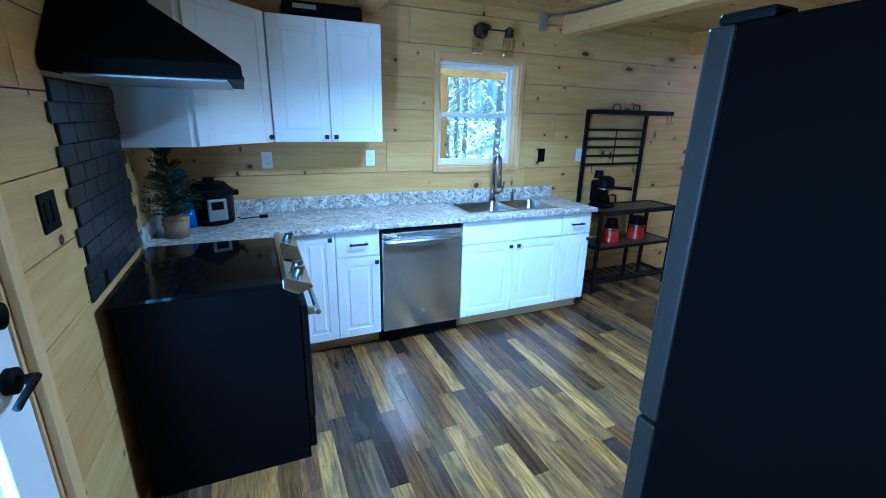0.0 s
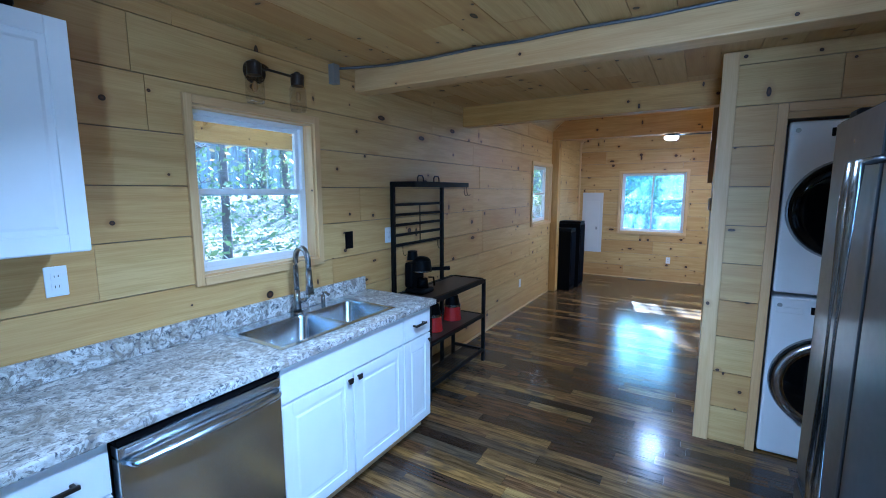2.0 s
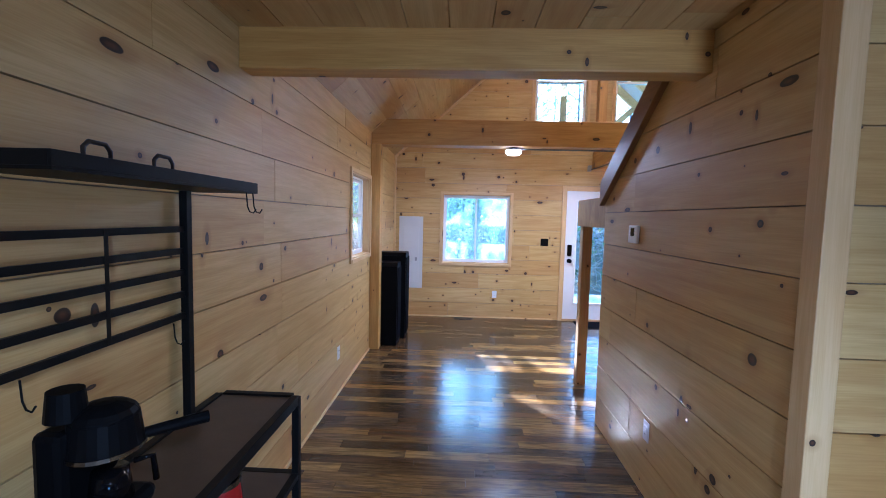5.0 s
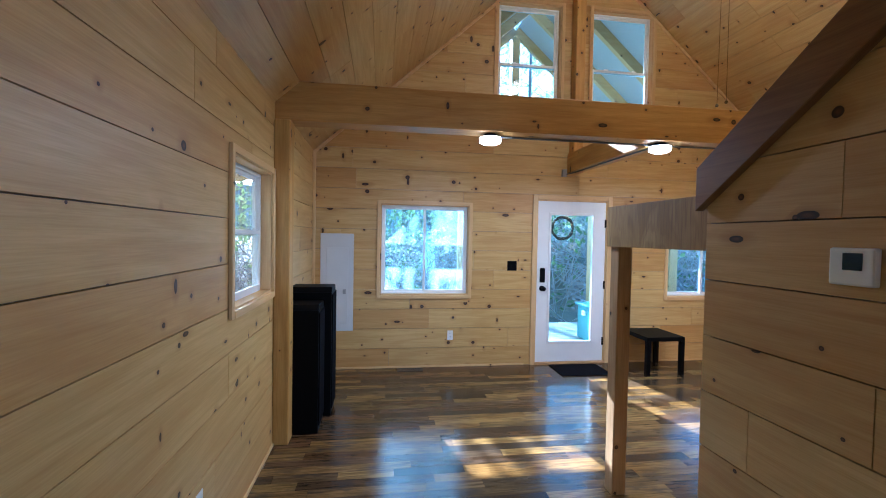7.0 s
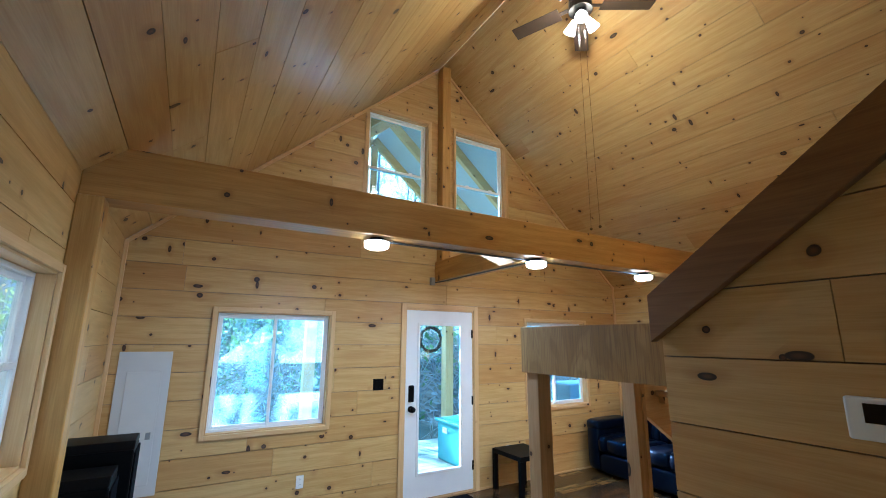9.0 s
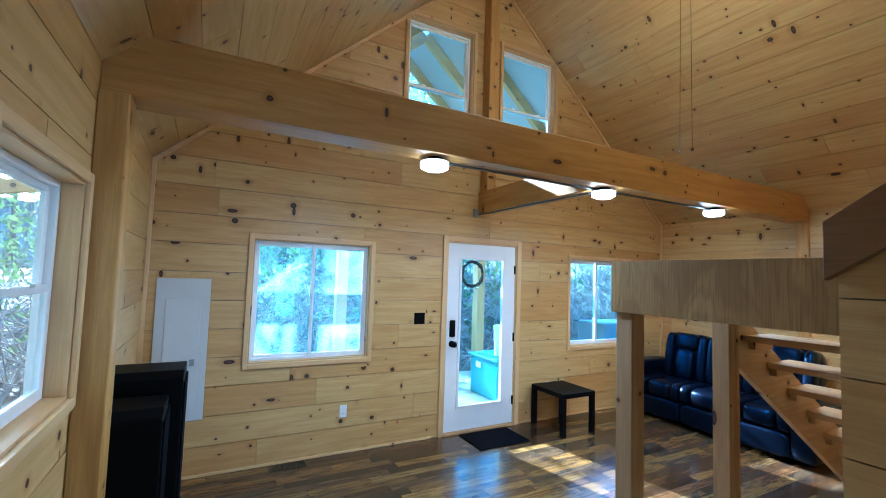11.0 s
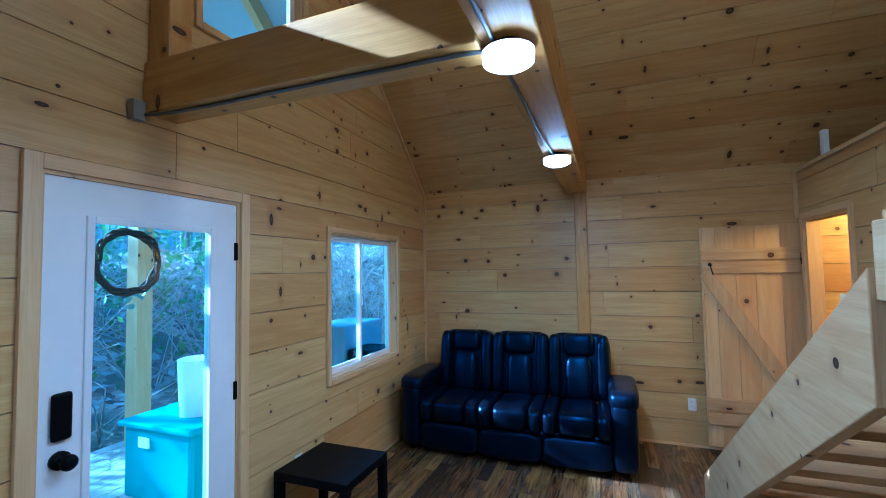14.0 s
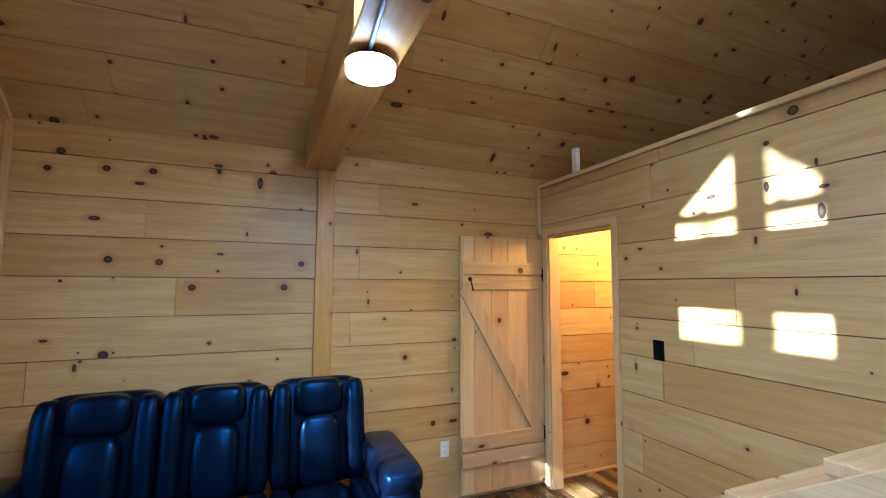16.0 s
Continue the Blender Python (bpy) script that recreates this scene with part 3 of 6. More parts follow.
window("window_1", "white double-hung window in a pine casing over the sink", face_south(YN), KITCHEN_WIN, 0.121, "hung")
window("window_2", "narrow white double-hung window in a pine casing", face_south(YN), NORTH_WIN, 0.121, "hung")
window("window_3", "white sliding window with hazy sunlit glass", face_west(XE), EAST_WIN, 0.115, "slide", haze=True)
window("window_4", "white sliding window beside the sofa", face_west(XE), SOFA_WIN, 0.115, "slide")
window("window_5", "white double-hung window high in the gable", face_west(XE), GABLE_L, 0.115, "hung")
window("window_6", "white double-hung window high in the gable", face_west(XE), GABLE_R, 0.115, "hung")


def glazed_door(name, label, place, hole, latch_low):
    u0, u1, z0, z1 = hole
    root = structure(new(name), label)
    root["category"] = "door"

    def bx(a, b, c, d, e, f):
        p, q = place(a, c, e), place(b, d, f)
        return tuple(k for i, j in zip(p, q) for k in (min(i, j), max(i, j)))

    boxes("casing", TRIM_PINE, [bx(u0 - 0.055, u0 + 0.003, 0.0, z1 + 0.055, 0.001, 0.022), bx(u1 - 0.003, u1 + 0.055, 0, z1 + 0.055, 0.001, 0.022), bx(u0 + 0.004, u1 - 0.004, z1 - 0.003, z1 + 0.055, 0.001, 0.02)], root, 0.002)
    boxes("jamb", TRIM_PINE, [bx(u0, u0 + 0.018, 0, z1, -0.13, 0), bx(u1 - 0.018, u1, 0, z1, -0.13, 0), bx(u0 + 0.018, u1 - 0.018, z1 - 0.018, z1, -0.13, 0)], root, 0)
    boxes("threshold", RAW_PINE, [bx(u0, u1, 0.0, 0.022, -0.13, 0.03)], root, 0.003)
    a, b, lo, hi = u0 + 0.02, u1 - 0.02, 0.028, z1 - 0.02
    ga, gb, gl, gh = a + 0.165, b - 0.165, 0.28, hi - 0.165
    d0, d1 = -0.05, -0.006
    boxes("leaf", WHITE, [bx(a, ga, lo, hi, d0, d1), bx(gb, b, lo, hi, d0, d1), bx(ga, gb, lo, gl, d0, d1), bx(ga, gb, gh, hi, d0, d1)], root, 0)
    e = 0.022
    boxes("glass_frame", WHITE, [bx(ga - e, ga + 0.008, gl - e, gh + e, d1 - 0.004, d1 + 0.010), bx(gb - 0.008, gb + e, gl - e, gh + e, d1 - 0.004, d1 + 0.010),
                                 bx(ga + 0.008, gb - 0.008, gh - 0.008, gh + e, d1 - 0.004, d1 + 0.010), bx(ga + 0.008, gb - 0.008, gl - e, gl + 0.008, d1 - 0.004, d1 + 0.010)], root, 0.004)
    p = boxes("pane", GLASS, [bx(ga, gb, gl, gh, -0.031, -0.025)], root, 0)
    p.visible_shadow = False
    s, k = (1, a) if latch_low else (-1, b)
    c, kb, kd = k + s * 0.068, 0.955, 1.12
    hinge = b if latch_low else a
    for z in (0.28, 1.0, 1.78):
        boxes("hinge", BLACK, [bx(hinge - 0.008, hinge + 0.014, z - 0.05, z + 0.05, -0.012, 0.002)], root, 0.002)
    return root, c, bx


east_door, latch_u, bx_e = glazed_door("door_1", "white door with one tall glass pane, closed", face_west(XE), DOOR, False)
boxes("lock_keypad", BLACK, [bx_e(latch_u - 0.034, latch_u + 0.034, 1.03, 1.21, -0.006, 0.02)], east_door, 0.012)
bm = bmesh.new()
add_tube(bm, (XE + 0.006, latch_u, 0.955), (XE - 0.014, latch_u, 0.955), 0.034, seg=20)
add_tube(bm, (XE - 0.014, latch_u, 0.955), (XE - 0.045, latch_u, 0.955), 0.012)
add_ball(bm, (XE - 0.06, latch_u, 0.955), 0.03, 0.8)
solid("knob", bm, BLACK, east_door, smooth=True)
west_door, wu, bx_w = glazed_door("door_2", "white door with one tall glass pane and black lever", face_east(XW), WEST_DOOR, False)
bm = bmesh.new()
add_tube(bm, (XW - 0.006, wu, 1.14), (XW + 0.022, wu, 1.14), 0.032, seg=20)
add_tube(bm, (XW - 0.006, wu, 0.97), (XW + 0.014, wu, 0.97), 0.033, seg=20)
add_tube(bm, (XW + 0.014, wu, 0.97), (XW + 0.05, wu, 0.97), 0.012)
sweep(bm, [(XW + 0.05, wu + 0.008, 0.97), (XW + 0.055, wu - 0.04, 0.972), (XW + 0.055, wu - 0.08, 0.968), (XW + 0.05, wu - 0.11, 0.955)], 0.009)
solid("lever_and_bolt", bm, BLACK, west_door, smooth=True)
# bathroom opening casing
boxes_ = [(LOFT_X + 0.001, LOFT_X + 0.02, BATH[0] - 0.05, BATH[0] + 0.003, 0, 2.08), (LOFT_X + 0.001, LOFT_X + 0.02, BATH[1] - 0.003, BATH[1] + 0.04, 0, 2.08), (LOFT_X + 0.001, LOFT_X + 0.018, BATH[0] + 0.004, BATH[1] - 0.004, 2.032, 2.08),
          (LOFT_X - 0.1, LOFT_X, BATH[0], BATH[0] + 0.015, 0, 2.03), (LOFT_X - 0.1, LOFT_X, BATH[1] - 0.015, BATH[1], 0, 2.03), (LOFT_X - 0.1, LOFT_X, BATH[0] + 0.015, BATH[1] - 0.015, 2.02, 2.035)]
structure(boxes("trim_bath_door", TRIM_PINE, boxes_, bevel=0.002))
c = 0.06
structure(boxes("trim_closet", TRIM_PINE, [(CLOSET_X - 0.02, CLOSET_X - 0.001, CLOSET[1] - 0.003, CLOSET[1] + 0.045, 0, 2.12), (CLOSET_X - 0.02, CLOSET_X - 0.001, CLOSET[0] - 0.045, CLOSET[0] + 0.003, 0, 2.12),
                                           (CLOSET_X - 0.018, CLOSET_X - 0.001, CLOSET[0] + 0.004, CLOSET[1] - 0.004, 2.072, 2.12)], bevel=0.002))

# boxes added outside both eaves to stop sun leaking in
for s, y in ((1, YN), (-1, YS)):
    a, b = sorted((y + s * 0.002, y + s * 0.34))
    structure(block("trim_soffit", TRIM_PINE, XW - 0.4, XE + 0.14, a, b, EAVE - 0.16, EAVE + 0.02, bevel=0), "added box outside the eave that keeps sun out")

# ---------------------------------------------------------------- kitchen
def panel_door(bm, x0, x1, z0, z1, y, m=None):
    """A raised-panel cabinet front, its face towards -y at y."""
    m = m or Matrix()
    w = min(0.058, (x1 - x0) * 0.24)
    add_box(bm, x0, x1, y + 0.006, y + 0.02, z0, z1, m)
    for d in ((x0, x0 + w, z0, z1), (x1 - w, x1, z0, z1), (x0 + w, x1 - w, z0, z0 + w), (x0 + w, x1 - w, z1 - w, z1)):
        add_box(bm, d[0], d[1], y, y + 0.007, d[2], d[3], m)
    a, b, c, d = x0 + w, x1 - w, z0 + w, z1 - w
    s = 0.028
    ring = [[bm.verts.new(m @ Vector((p, yy, q))) for p, q in ((a + i, c + i), (b - i, c + i), (b - i, d - i), (a + i, d - i))] for i, yy in ((0.004, y + 0.006), (0.010, y + 0.009), (s, y + 0.0025))]
    for p, q in zip(ring, ring[1:]):
        for k in range(4):
            bm.faces.new((p[k], p[(k + 1) % 4], q[(k + 1) % 4], q[k]))
    bm.faces.new(ring[-1])


def front(parent, x0, x1, z0, z1, y, m=None, plain_front=False):
    bm = bmesh.new()
    if plain_front:
        add_box(bm, x0, x1, y, y + 0.02, z0, z1, m)
        return solid("drawer_front", bm, WHITE, parent, 0.004)
    panel_door(bm, x0, x1, z0, z1, y, m)
    return solid("door", bm, WHITE, parent, 0.0015, seg=1)


def square_knob(parent, x, y, z, m=None):
    bm = bmesh.new()
    add_box(bm, x - 0.006, x + 0.006, y - 0.016, y, z - 0.006, z + 0.006, m)
    add_box(bm, x - 0.014, x + 0.014, y - 0.026, y - 0.014, z - 0.014, z + 0.014, m)
    return solid("knob", bm, BRONZE, parent, 0.003)


def bar_pull(parent, x, y, z, half=0.05):
    bm = bmesh.new()
    for s in (-1, 1):
        add_box(bm, x + s * half - 0.006, x + s * half + 0.006, y - 0.026, y, z - 0.006, z + 0.006)
    add_box(bm, x - half - 0.012, x + half + 0.012, y - 0.034, y - 0.022, z - 0.007, z + 0.007)
    return solid("pull", bm, BRONZE, parent, 0.003)


FACE = 2.935


def base_unit(label, x0, x1, fronts, hollow=False):
    root = thing("base_cabinet", label, "cabinet", "white kitchen base cabinets")
    if hollow:
        boxes("body", WHITE, [(x0, x0 + 0.018, FACE + 0.02, YN - 0.01, 0.1, 0.876), (x1 - 0.018, x1, FACE + 0.02, YN - 0.01, 0.1, 0.876), (x0 + 0.018, x1 - 0.018, FACE + 0.02, YN - 0.01, 0.1, 0.118), (x0 + 0.018, x1 - 0.018, FACE + 0.02, FACE + 0.038, 0.118, 0.876)], root, 0.002)
    else:
        block("body", WHITE, x0, x1, FACE + 0.02, YN - 0.01, 0.1, 0.876, parent=root, bevel=0.002)
    block("toe_kick", RAW_PINE, x0, x1, FACE + 0.085, FACE + 0.10, 0.0, 0.1, parent=root, bevel=0)
    for f in fronts(root):
        pass
    return root


def f_corner(r):
    yield front(r, -0.975, -0.735, 0.11, 0.87, FACE)
    yield square_knob(r, -0.765, FACE, 0.83)


def f_drawer(r):
    yield front(r, -0.728, -0.435, 0.70, 0.87, FACE, plain_front=True)
    yield bar_pull(r, -0.58, FACE, 0.785)
    yield front(r, -0.728, -0.435, 0.11, 0.69, FACE)
    yield square_knob(r, -0.46, FACE, 0.65)


def f_sink(r):
    yield front(r, 0.192, 1.088, 0.70, 0.87, FACE, plain_front=True)
    yield front(r, 0.192, 0.636, 0.11, 0.69, FACE)
    yield front(r, 0.644, 1.088, 0.11, 0.69, FACE)
    yield square_knob(r, 0.605, FACE, 0.655)
    yield square_knob(r, 0.675, FACE, 0.655)


def f_end(r):
    yield front(r, 1.096, 1.385, 0.70, 0.87, FACE, plain_front=True)
    yield bar_pull(r, 1.24, FACE, 0.785)
    yield front(r, 1.096, 1.385, 0.11, 0.69, FACE)
    yield square_knob(r, 1.36, FACE, 0.65)


base_unit("white raised-panel corner base cabinet under the counter", -1.0, -0.731, f_corner)
base_unit("white raised-panel base cabinet with one drawer", -0.731, -0.432, f_drawer)
base_unit("white raised-panel sink cabinet with two doors", 0.188, 1.092, f_sink, True)
base_unit("white narrow base cabinet at the counter's end", 1.092, 1.39, f_end)
block("base_filler", WHITE, XW + 0.002, -1.10, 2.80, YN - 0.01, 0.0, 0.876, parent=thing("corner_cabinet", "white blind corner base under the counter", "cabinet"), bevel=0.002)

# counter with a cut-out for the sink
SX0, SX1, SY0, SY1 = 0.262, 1.102, 3.005, 3.45
counter = thing("countertop", "speckled white and grey laminate countertop with backsplash", "countertop")
bm = bmesh.new()
flat = lambda u, v, d: Vector((u, v, d))
cells(bm, flat, XW + 0.004, 1.42, 2.795, YN - 0.003, [(-1.075, 2, 2, 2.905), (SX0 + 0.015, SX1 - 0.015, SY0 + 0.015, SY1 - 0.015)], 0.878, 0.914, back=True)
solid("top", bm, COUNTER, counter, 0.006)
boxes("backsplash", COUNTER, [(XW + 0.004, 1.38, YN - 0.022, YN - 0.001, 0.9145, 1.016), (XW + 0.002, XW + 0.022, 2.80, YN - 0.024, 0.9145, 1.016)], counter, 0.006)

# double sink
sink = thing("kitchen_sink", "stainless steel double-bowl sink set in the counter", "sink")


def bowl(bm, x0, x1, y0, y1, z0, z1, r=0.05, seg=5):
    def loop(ins, z, rad):
        pts = []
        for cx, cy, a0 in ((x1 - ins - rad, y1 - ins - rad, 0), (x0 + ins + rad, y1 - ins - rad, 90), (x0 + ins + rad, y0 + ins + rad, 180), (x1 - ins - rad, y0 + ins + rad, 270)):
            for k in range(seg + 1):
                a = radians(a0 + 90 * k / seg)
                pts.append(bm.verts.new((cx + rad * math.cos(a), cy + rad * math.sin(a), z)))
        return pts
    loops = [loop(0, z1, r), loop(0.006, z1 - 0.012, r), loop(0.014, z0 + 0.03, r), loop(0.035, z0 + 0.004, r), loop(0.08, z0, r * 0.6)]
    for p, q in zip(loops, loops[1:]):
        for k in range(len(p)):
            bm.faces.new((p[k], p[(k + 1) % len(p)], q[(k + 1) % len(p)], q[k]))
    bm.faces.new(loops[-1])


bm = bmesh.new()
cells(bm, flat, SX0, SX1, SY0, SY1, [(SX0 + 0.03, SX0 + 0.44, SY0 + 0.03, SY1 - 0.075), (SX0 + 0.46, SX1 - 0.03, SY0 + 0.03, SY1 - 0.075)], 0.9145, 0.919)
solid("rim", bm, STEEL, sink, 0.0015)
for x0, x1 in ((SX0 + 0.026, SX0 + 0.444), (SX0 + 0.456, SX1 - 0.026)):
    bm = bmesh.new()
    bowl(bm, x0, x1, SY0 + 0.026, SY1 - 0.071, 0.73, 0.9165)
    solid("bowl", bm, STEEL, sink, smooth=True)
    bm = bmesh.new()
    add_tube(bm, ((x0 + x1) / 2, SY0 + 0.19, 0.731), ((x0 + x1) / 2, SY0 + 0.19, 0.735), 0.045, seg=20)
    for k in range(-4, 5):
        sweep(bm, [(x0 + 0.09, SY0 + 0.19 + k * 0.024, 0.742), (x1 - 0.09, SY0 + 0.19 + k * 0.024, 0.742)], 0.0025, 6)
    solid("grid_and_drain", bm, CHROME, sink, smooth=True)

faucet = thing("faucet", "dark brushed steel pull-down faucet behind the sink", "faucet")
fx, fy = 0.705, 3.42
bm = bmesh.new()
add_tube(bm, (fx, fy, 0.919), (fx, fy, 0.926), 0.032, seg=20)
add_tube(bm, (fx, fy, 0.926), (fx, fy, 1.06), 0.024, 0.017, 18)
arc = [(fx, fy, 1.05), (fx, fy, 1.2)] + [(fx - 0.012 * k / 9, fy - 0.06 + 0.06 * math.cos(math.pi * k / 9), 1.22 + 0.09 * math.sin(math.pi * k / 9)) for k in range(10)] + [(fx - 0.014, fy - 0.122, 1.17)]
sweep(bm, arc, 0.0155, 12)
solid("spout", bm, CHROME, faucet, smooth=True)
bm = bmesh.new()
add_tube(bm, (fx - 0.014, fy - 0.122, 1.185), (fx - 0.016, fy - 0.128, 1.05), 0.0165, 0.023, 16)
solid("spray_head", bm, CHROME, faucet, smooth=True)
bm = bmesh.new()
add_tube(bm, (fx + 0.02, fy, 0.985), (fx + 0.062, fy, 0.985), 0.014, 0.012)
sweep(bm, [(fx + 0.06, fy, 0.985), (fx + 0.085, fy - 0.005, 1.0), (fx + 0.095, fy - 0.012, 1.04), (fx + 0.10, fy - 0.014, 1.085)], 0.007)
solid("lever", bm, CHROME, faucet, smooth=True)
soap = thing("soap_dispenser", "small brushed steel soap pump beside the faucet", "dispenser")
bm = bmesh.new()
add_tube(bm, (fx + 0.2, fy, 0.919), (fx + 0.2, fy, 0.985), 0.013)
sweep(bm, [(fx + 0.2, fy, 0.98), (fx + 0.2, fy, 1.0), (fx + 0.195, fy - 0.03, 1.005), (fx + 0.19, fy - 0.06, 0.995)], 0.008)
solid("pump", bm, CHROME, soap, smooth=True)

# dishwasher
dish = thing("dishwasher", "stainless steel dishwasher with a curved bar handle", "dishwasher")
block("tub", BLACK, -0.425, 0.18, FACE + 0.03, YN - 0.02, 0.02, 0.872, parent=dish)
bm = bmesh.new()
add_box(bm, -0.421, 0.176, FACE - 0.022, FACE + 0.028, 0.115, 0.80)
add_box(bm, -0.421, 0.176, FACE - 0.022, FACE + 0.028, 0.803, 0.845)
solid("door", bm, STEEL, dish, 0.006)
block("control_strip", BLACK, -0.421, 0.176, FACE - 0.018, FACE + 0.028, 0.848, 0.868, parent=dish)
bm = bmesh.new()
sweep(bm, [(-0.40, FACE - 0.02, 0.79), (-0.385, FACE - 0.05, 0.79)] + [(-0.37 + 0.5 * k / 8, FACE - 0.055 - 0.012 * math.sin(math.pi * k / 8), 0.785) for k in range(9)] + [(0.145, FACE - 0.05, 0.79), (0.16, FACE - 0.02, 0.79)], 0.013, 10)
solid("handle", bm, STEEL, dish, smooth=True)
bm = bmesh.new()
add_tube(bm, (-0.12, FACE - 0.021, 0.235), (-0.12, FACE - 0.0245, 0.235), 0.016, seg=20)
solid("badge", bm, GREY, dish)
block("plate", GREY, -0.40, -0.32, FACE - 0.0235, FACE - 0.021, 0.818, 0.832, parent=dish, bevel=0.001)

# wall cupboards
def wall_unit(label, x0, x1):
    root = thing("wall_cabinet", label, "cabinet", "white wall cupboards")
    block("body", WHITE, x0, x1, 3.22, YN - 0.003, 1.425, 2.17, parent=root, bevel=0.002)
    return root


u = wall_unit("white raised-panel wall cupboard with two doors", -1.028, -0.322)
front(u, -1.024, -0.678, 1.43, 2.165, 3.20)
front(u, -0.672, -0.326, 1.43, 2.165, 3.20)
square_knob(u, -0.705, 3.20, 1.46)
square_knob(u, -0.645, 3.20, 1.46)
u = thing("corner_wall_cabinet", "white corner wall cupboard with a slanting door", "cabinet", "white wall cupboards")
bm = bmesh.new()
ring = [(XW + 0.003, 2.796), (-1.445, 2.796), (-1.031, 3.215), (-1.031, YN - 0.003), (XW + 0.003, YN - 0.003)]
lo, hi = ([bm.verts.new((*p, z)) for p in ring] for z in (1.425, 2.17))
bm.faces.new(lo), bm.faces.new(hi)
for k in range(5):
    bm.faces.new((lo[k], lo[(k + 1) % 5], hi[(k + 1) % 5], hi[k]))
solid("body", bm, WHITE, u, 0.002)
m = Matrix.Translation((-1.445, 2.796, 0)) @ Matrix.Rotation(math.atan2(3.215 - 2.796, -1.031 + 1.445), 4, "Z")
front(u, 0.03, 0.56, 1.43, 2.165, -0.021, m)
square_knob(u, 0.53, -0.021, 1.46, m)
case = thing("tool_case", "flat black plastic case on top of the cupboards", "case")
block("shell", BLACK, -0.92, -0.43, 3.24, 3.46, 2.171, 2.262, parent=case, bevel=0.02)
block("label", GREY, -0.86, -0.72, 3.237, 3.241, 2.215, 2.24, parent=case, bevel=0.001)

# range and hood
stove = thing("range", "black slide-in electric range with a glass top", "range")
RY0, RY1 = 2.02, 2.785
block("body", BLACK_STEEL, -1.70, -1.04, RY0, RY1, 0.0, 0.90, parent=stove, bevel=0.004)
block("cooktop", GLOSS_BLACK, -1.715, -1.10, RY0 - 0.004, RY1 + 0.004, 0.90, 0.918, parent=stove, bevel=0.004)
bm = bmesh.new()
prof = [(-1.10, 0.895), (-1.10, 0.932), (-1.08, 0.94), (-0.985, 0.905), (-0.975, 0.885), (-1.04, 0.86)]
a, b = ([bm.verts.new((x, y, z)) for x, z in prof] for y in (RY0 - 0.004, RY1 + 0.004))
bm.faces.new(a), bm.faces.new(b)
for k in range(len(prof)):
    bm.faces.new((a[k], a[(k + 1) % len(prof)], b[(k + 1) % len(prof)], b[k]))
solid("control_panel", bm, STEEL, stove, 0.003)
for y in (2.09, 2.17, 2.69):
    bm = bmesh.new()
    add_tube(bm, (-1.035, y, 0.918), (-1.022, y, 0.952), 0.024, 0.021, 18)
    add_box(bm, -1.045, -1.0, y - 0.006, y + 0.006, 0.948, 0.962)
    solid("knob", bm, CHROME, stove, smooth=False)
bm = bmesh.new()
add_box(bm, -0.045, 0.045, -0.14, 0.14, -0.001, 0.003, Matrix.Translation((-1.033, 2.42, 0.9265)) @ Matrix.Rotation(radians(20), 4, "Y"))
solid("display", bm, GLOSS_BLACK, stove, 0.001)
block("oven_door", GLOSS_BLACK, -1.04, -1.005, RY0 + 0.01, RY1 - 0.01, 0.22, 0.80, parent=stove, bevel=0.006)
block("drawer", BLACK_STEEL, -1.04, -1.008, RY0 + 0.01, RY1 - 0.01, 0.05, 0.205, parent=stove, bevel=0.006)
bm = bmesh.new()
for y in (RY0 + 0.06, RY1 - 0.06):
    add_box(bm, -1.006, -0.965, y - 0.012, y + 0.012, 0.735, 0.765)
sweep(bm, [(-0.96, RY0 + 0.03, 0.75), (-0.96, RY1 - 0.03, 0.75)], 0.013, 10)
solid("handle", bm, STEEL, stove)

hood = thing("range_hood", "black chimney range hood over the range", "range hood")
hy = (RY0 + RY1) / 2
bm = bmesh.new()
lv = [((-1.745, -1.17), (RY0 + 0.01, RY1 - 0.01), 1.715), ((-1.745, -1.17), (RY0 + 0.01, RY1 - 0.01), 1.765), ((-1.745, -1.49), (hy - 0.14, hy + 0.14), 2.0)]
rings = [[bm.verts.new((x, y, z)) for x, y in ((xs[0], ys[0]), (xs[1], ys[0]), (xs[1], ys[1]), (xs[0], ys[1]))] for xs, ys, z in lv]
bm.faces.new(rings[0]), bm.faces.new(rings[-1])
for p, q in zip(rings, rings[1:]):
    for k in range(4):
        bm.faces.new((p[k], p[(k + 1) % 4], q[(k + 1) % 4], q[k]))
solid("canopy", bm, BLACK_STEEL, hood, 0.004)
block("chimney", BLACK_STEEL, -1.745, -1.50, hy - 0.13, hy + 0.13, 2.0, LOFT_Z - 0.001, parent=hood)
block("filter", GREY, -1.70, -1.22, RY0 + 0.05, RY1 - 0.05, 1.706, 1.7145, parent=hood, bevel=0.002)
for k in range(5):
    block("button", CHROME, -1.169, -1.164, hy - 0.06 + k * 0.03, hy - 0.045 + k * 0.03, 1.733, 1.747, parent=hood, bevel=0.002)

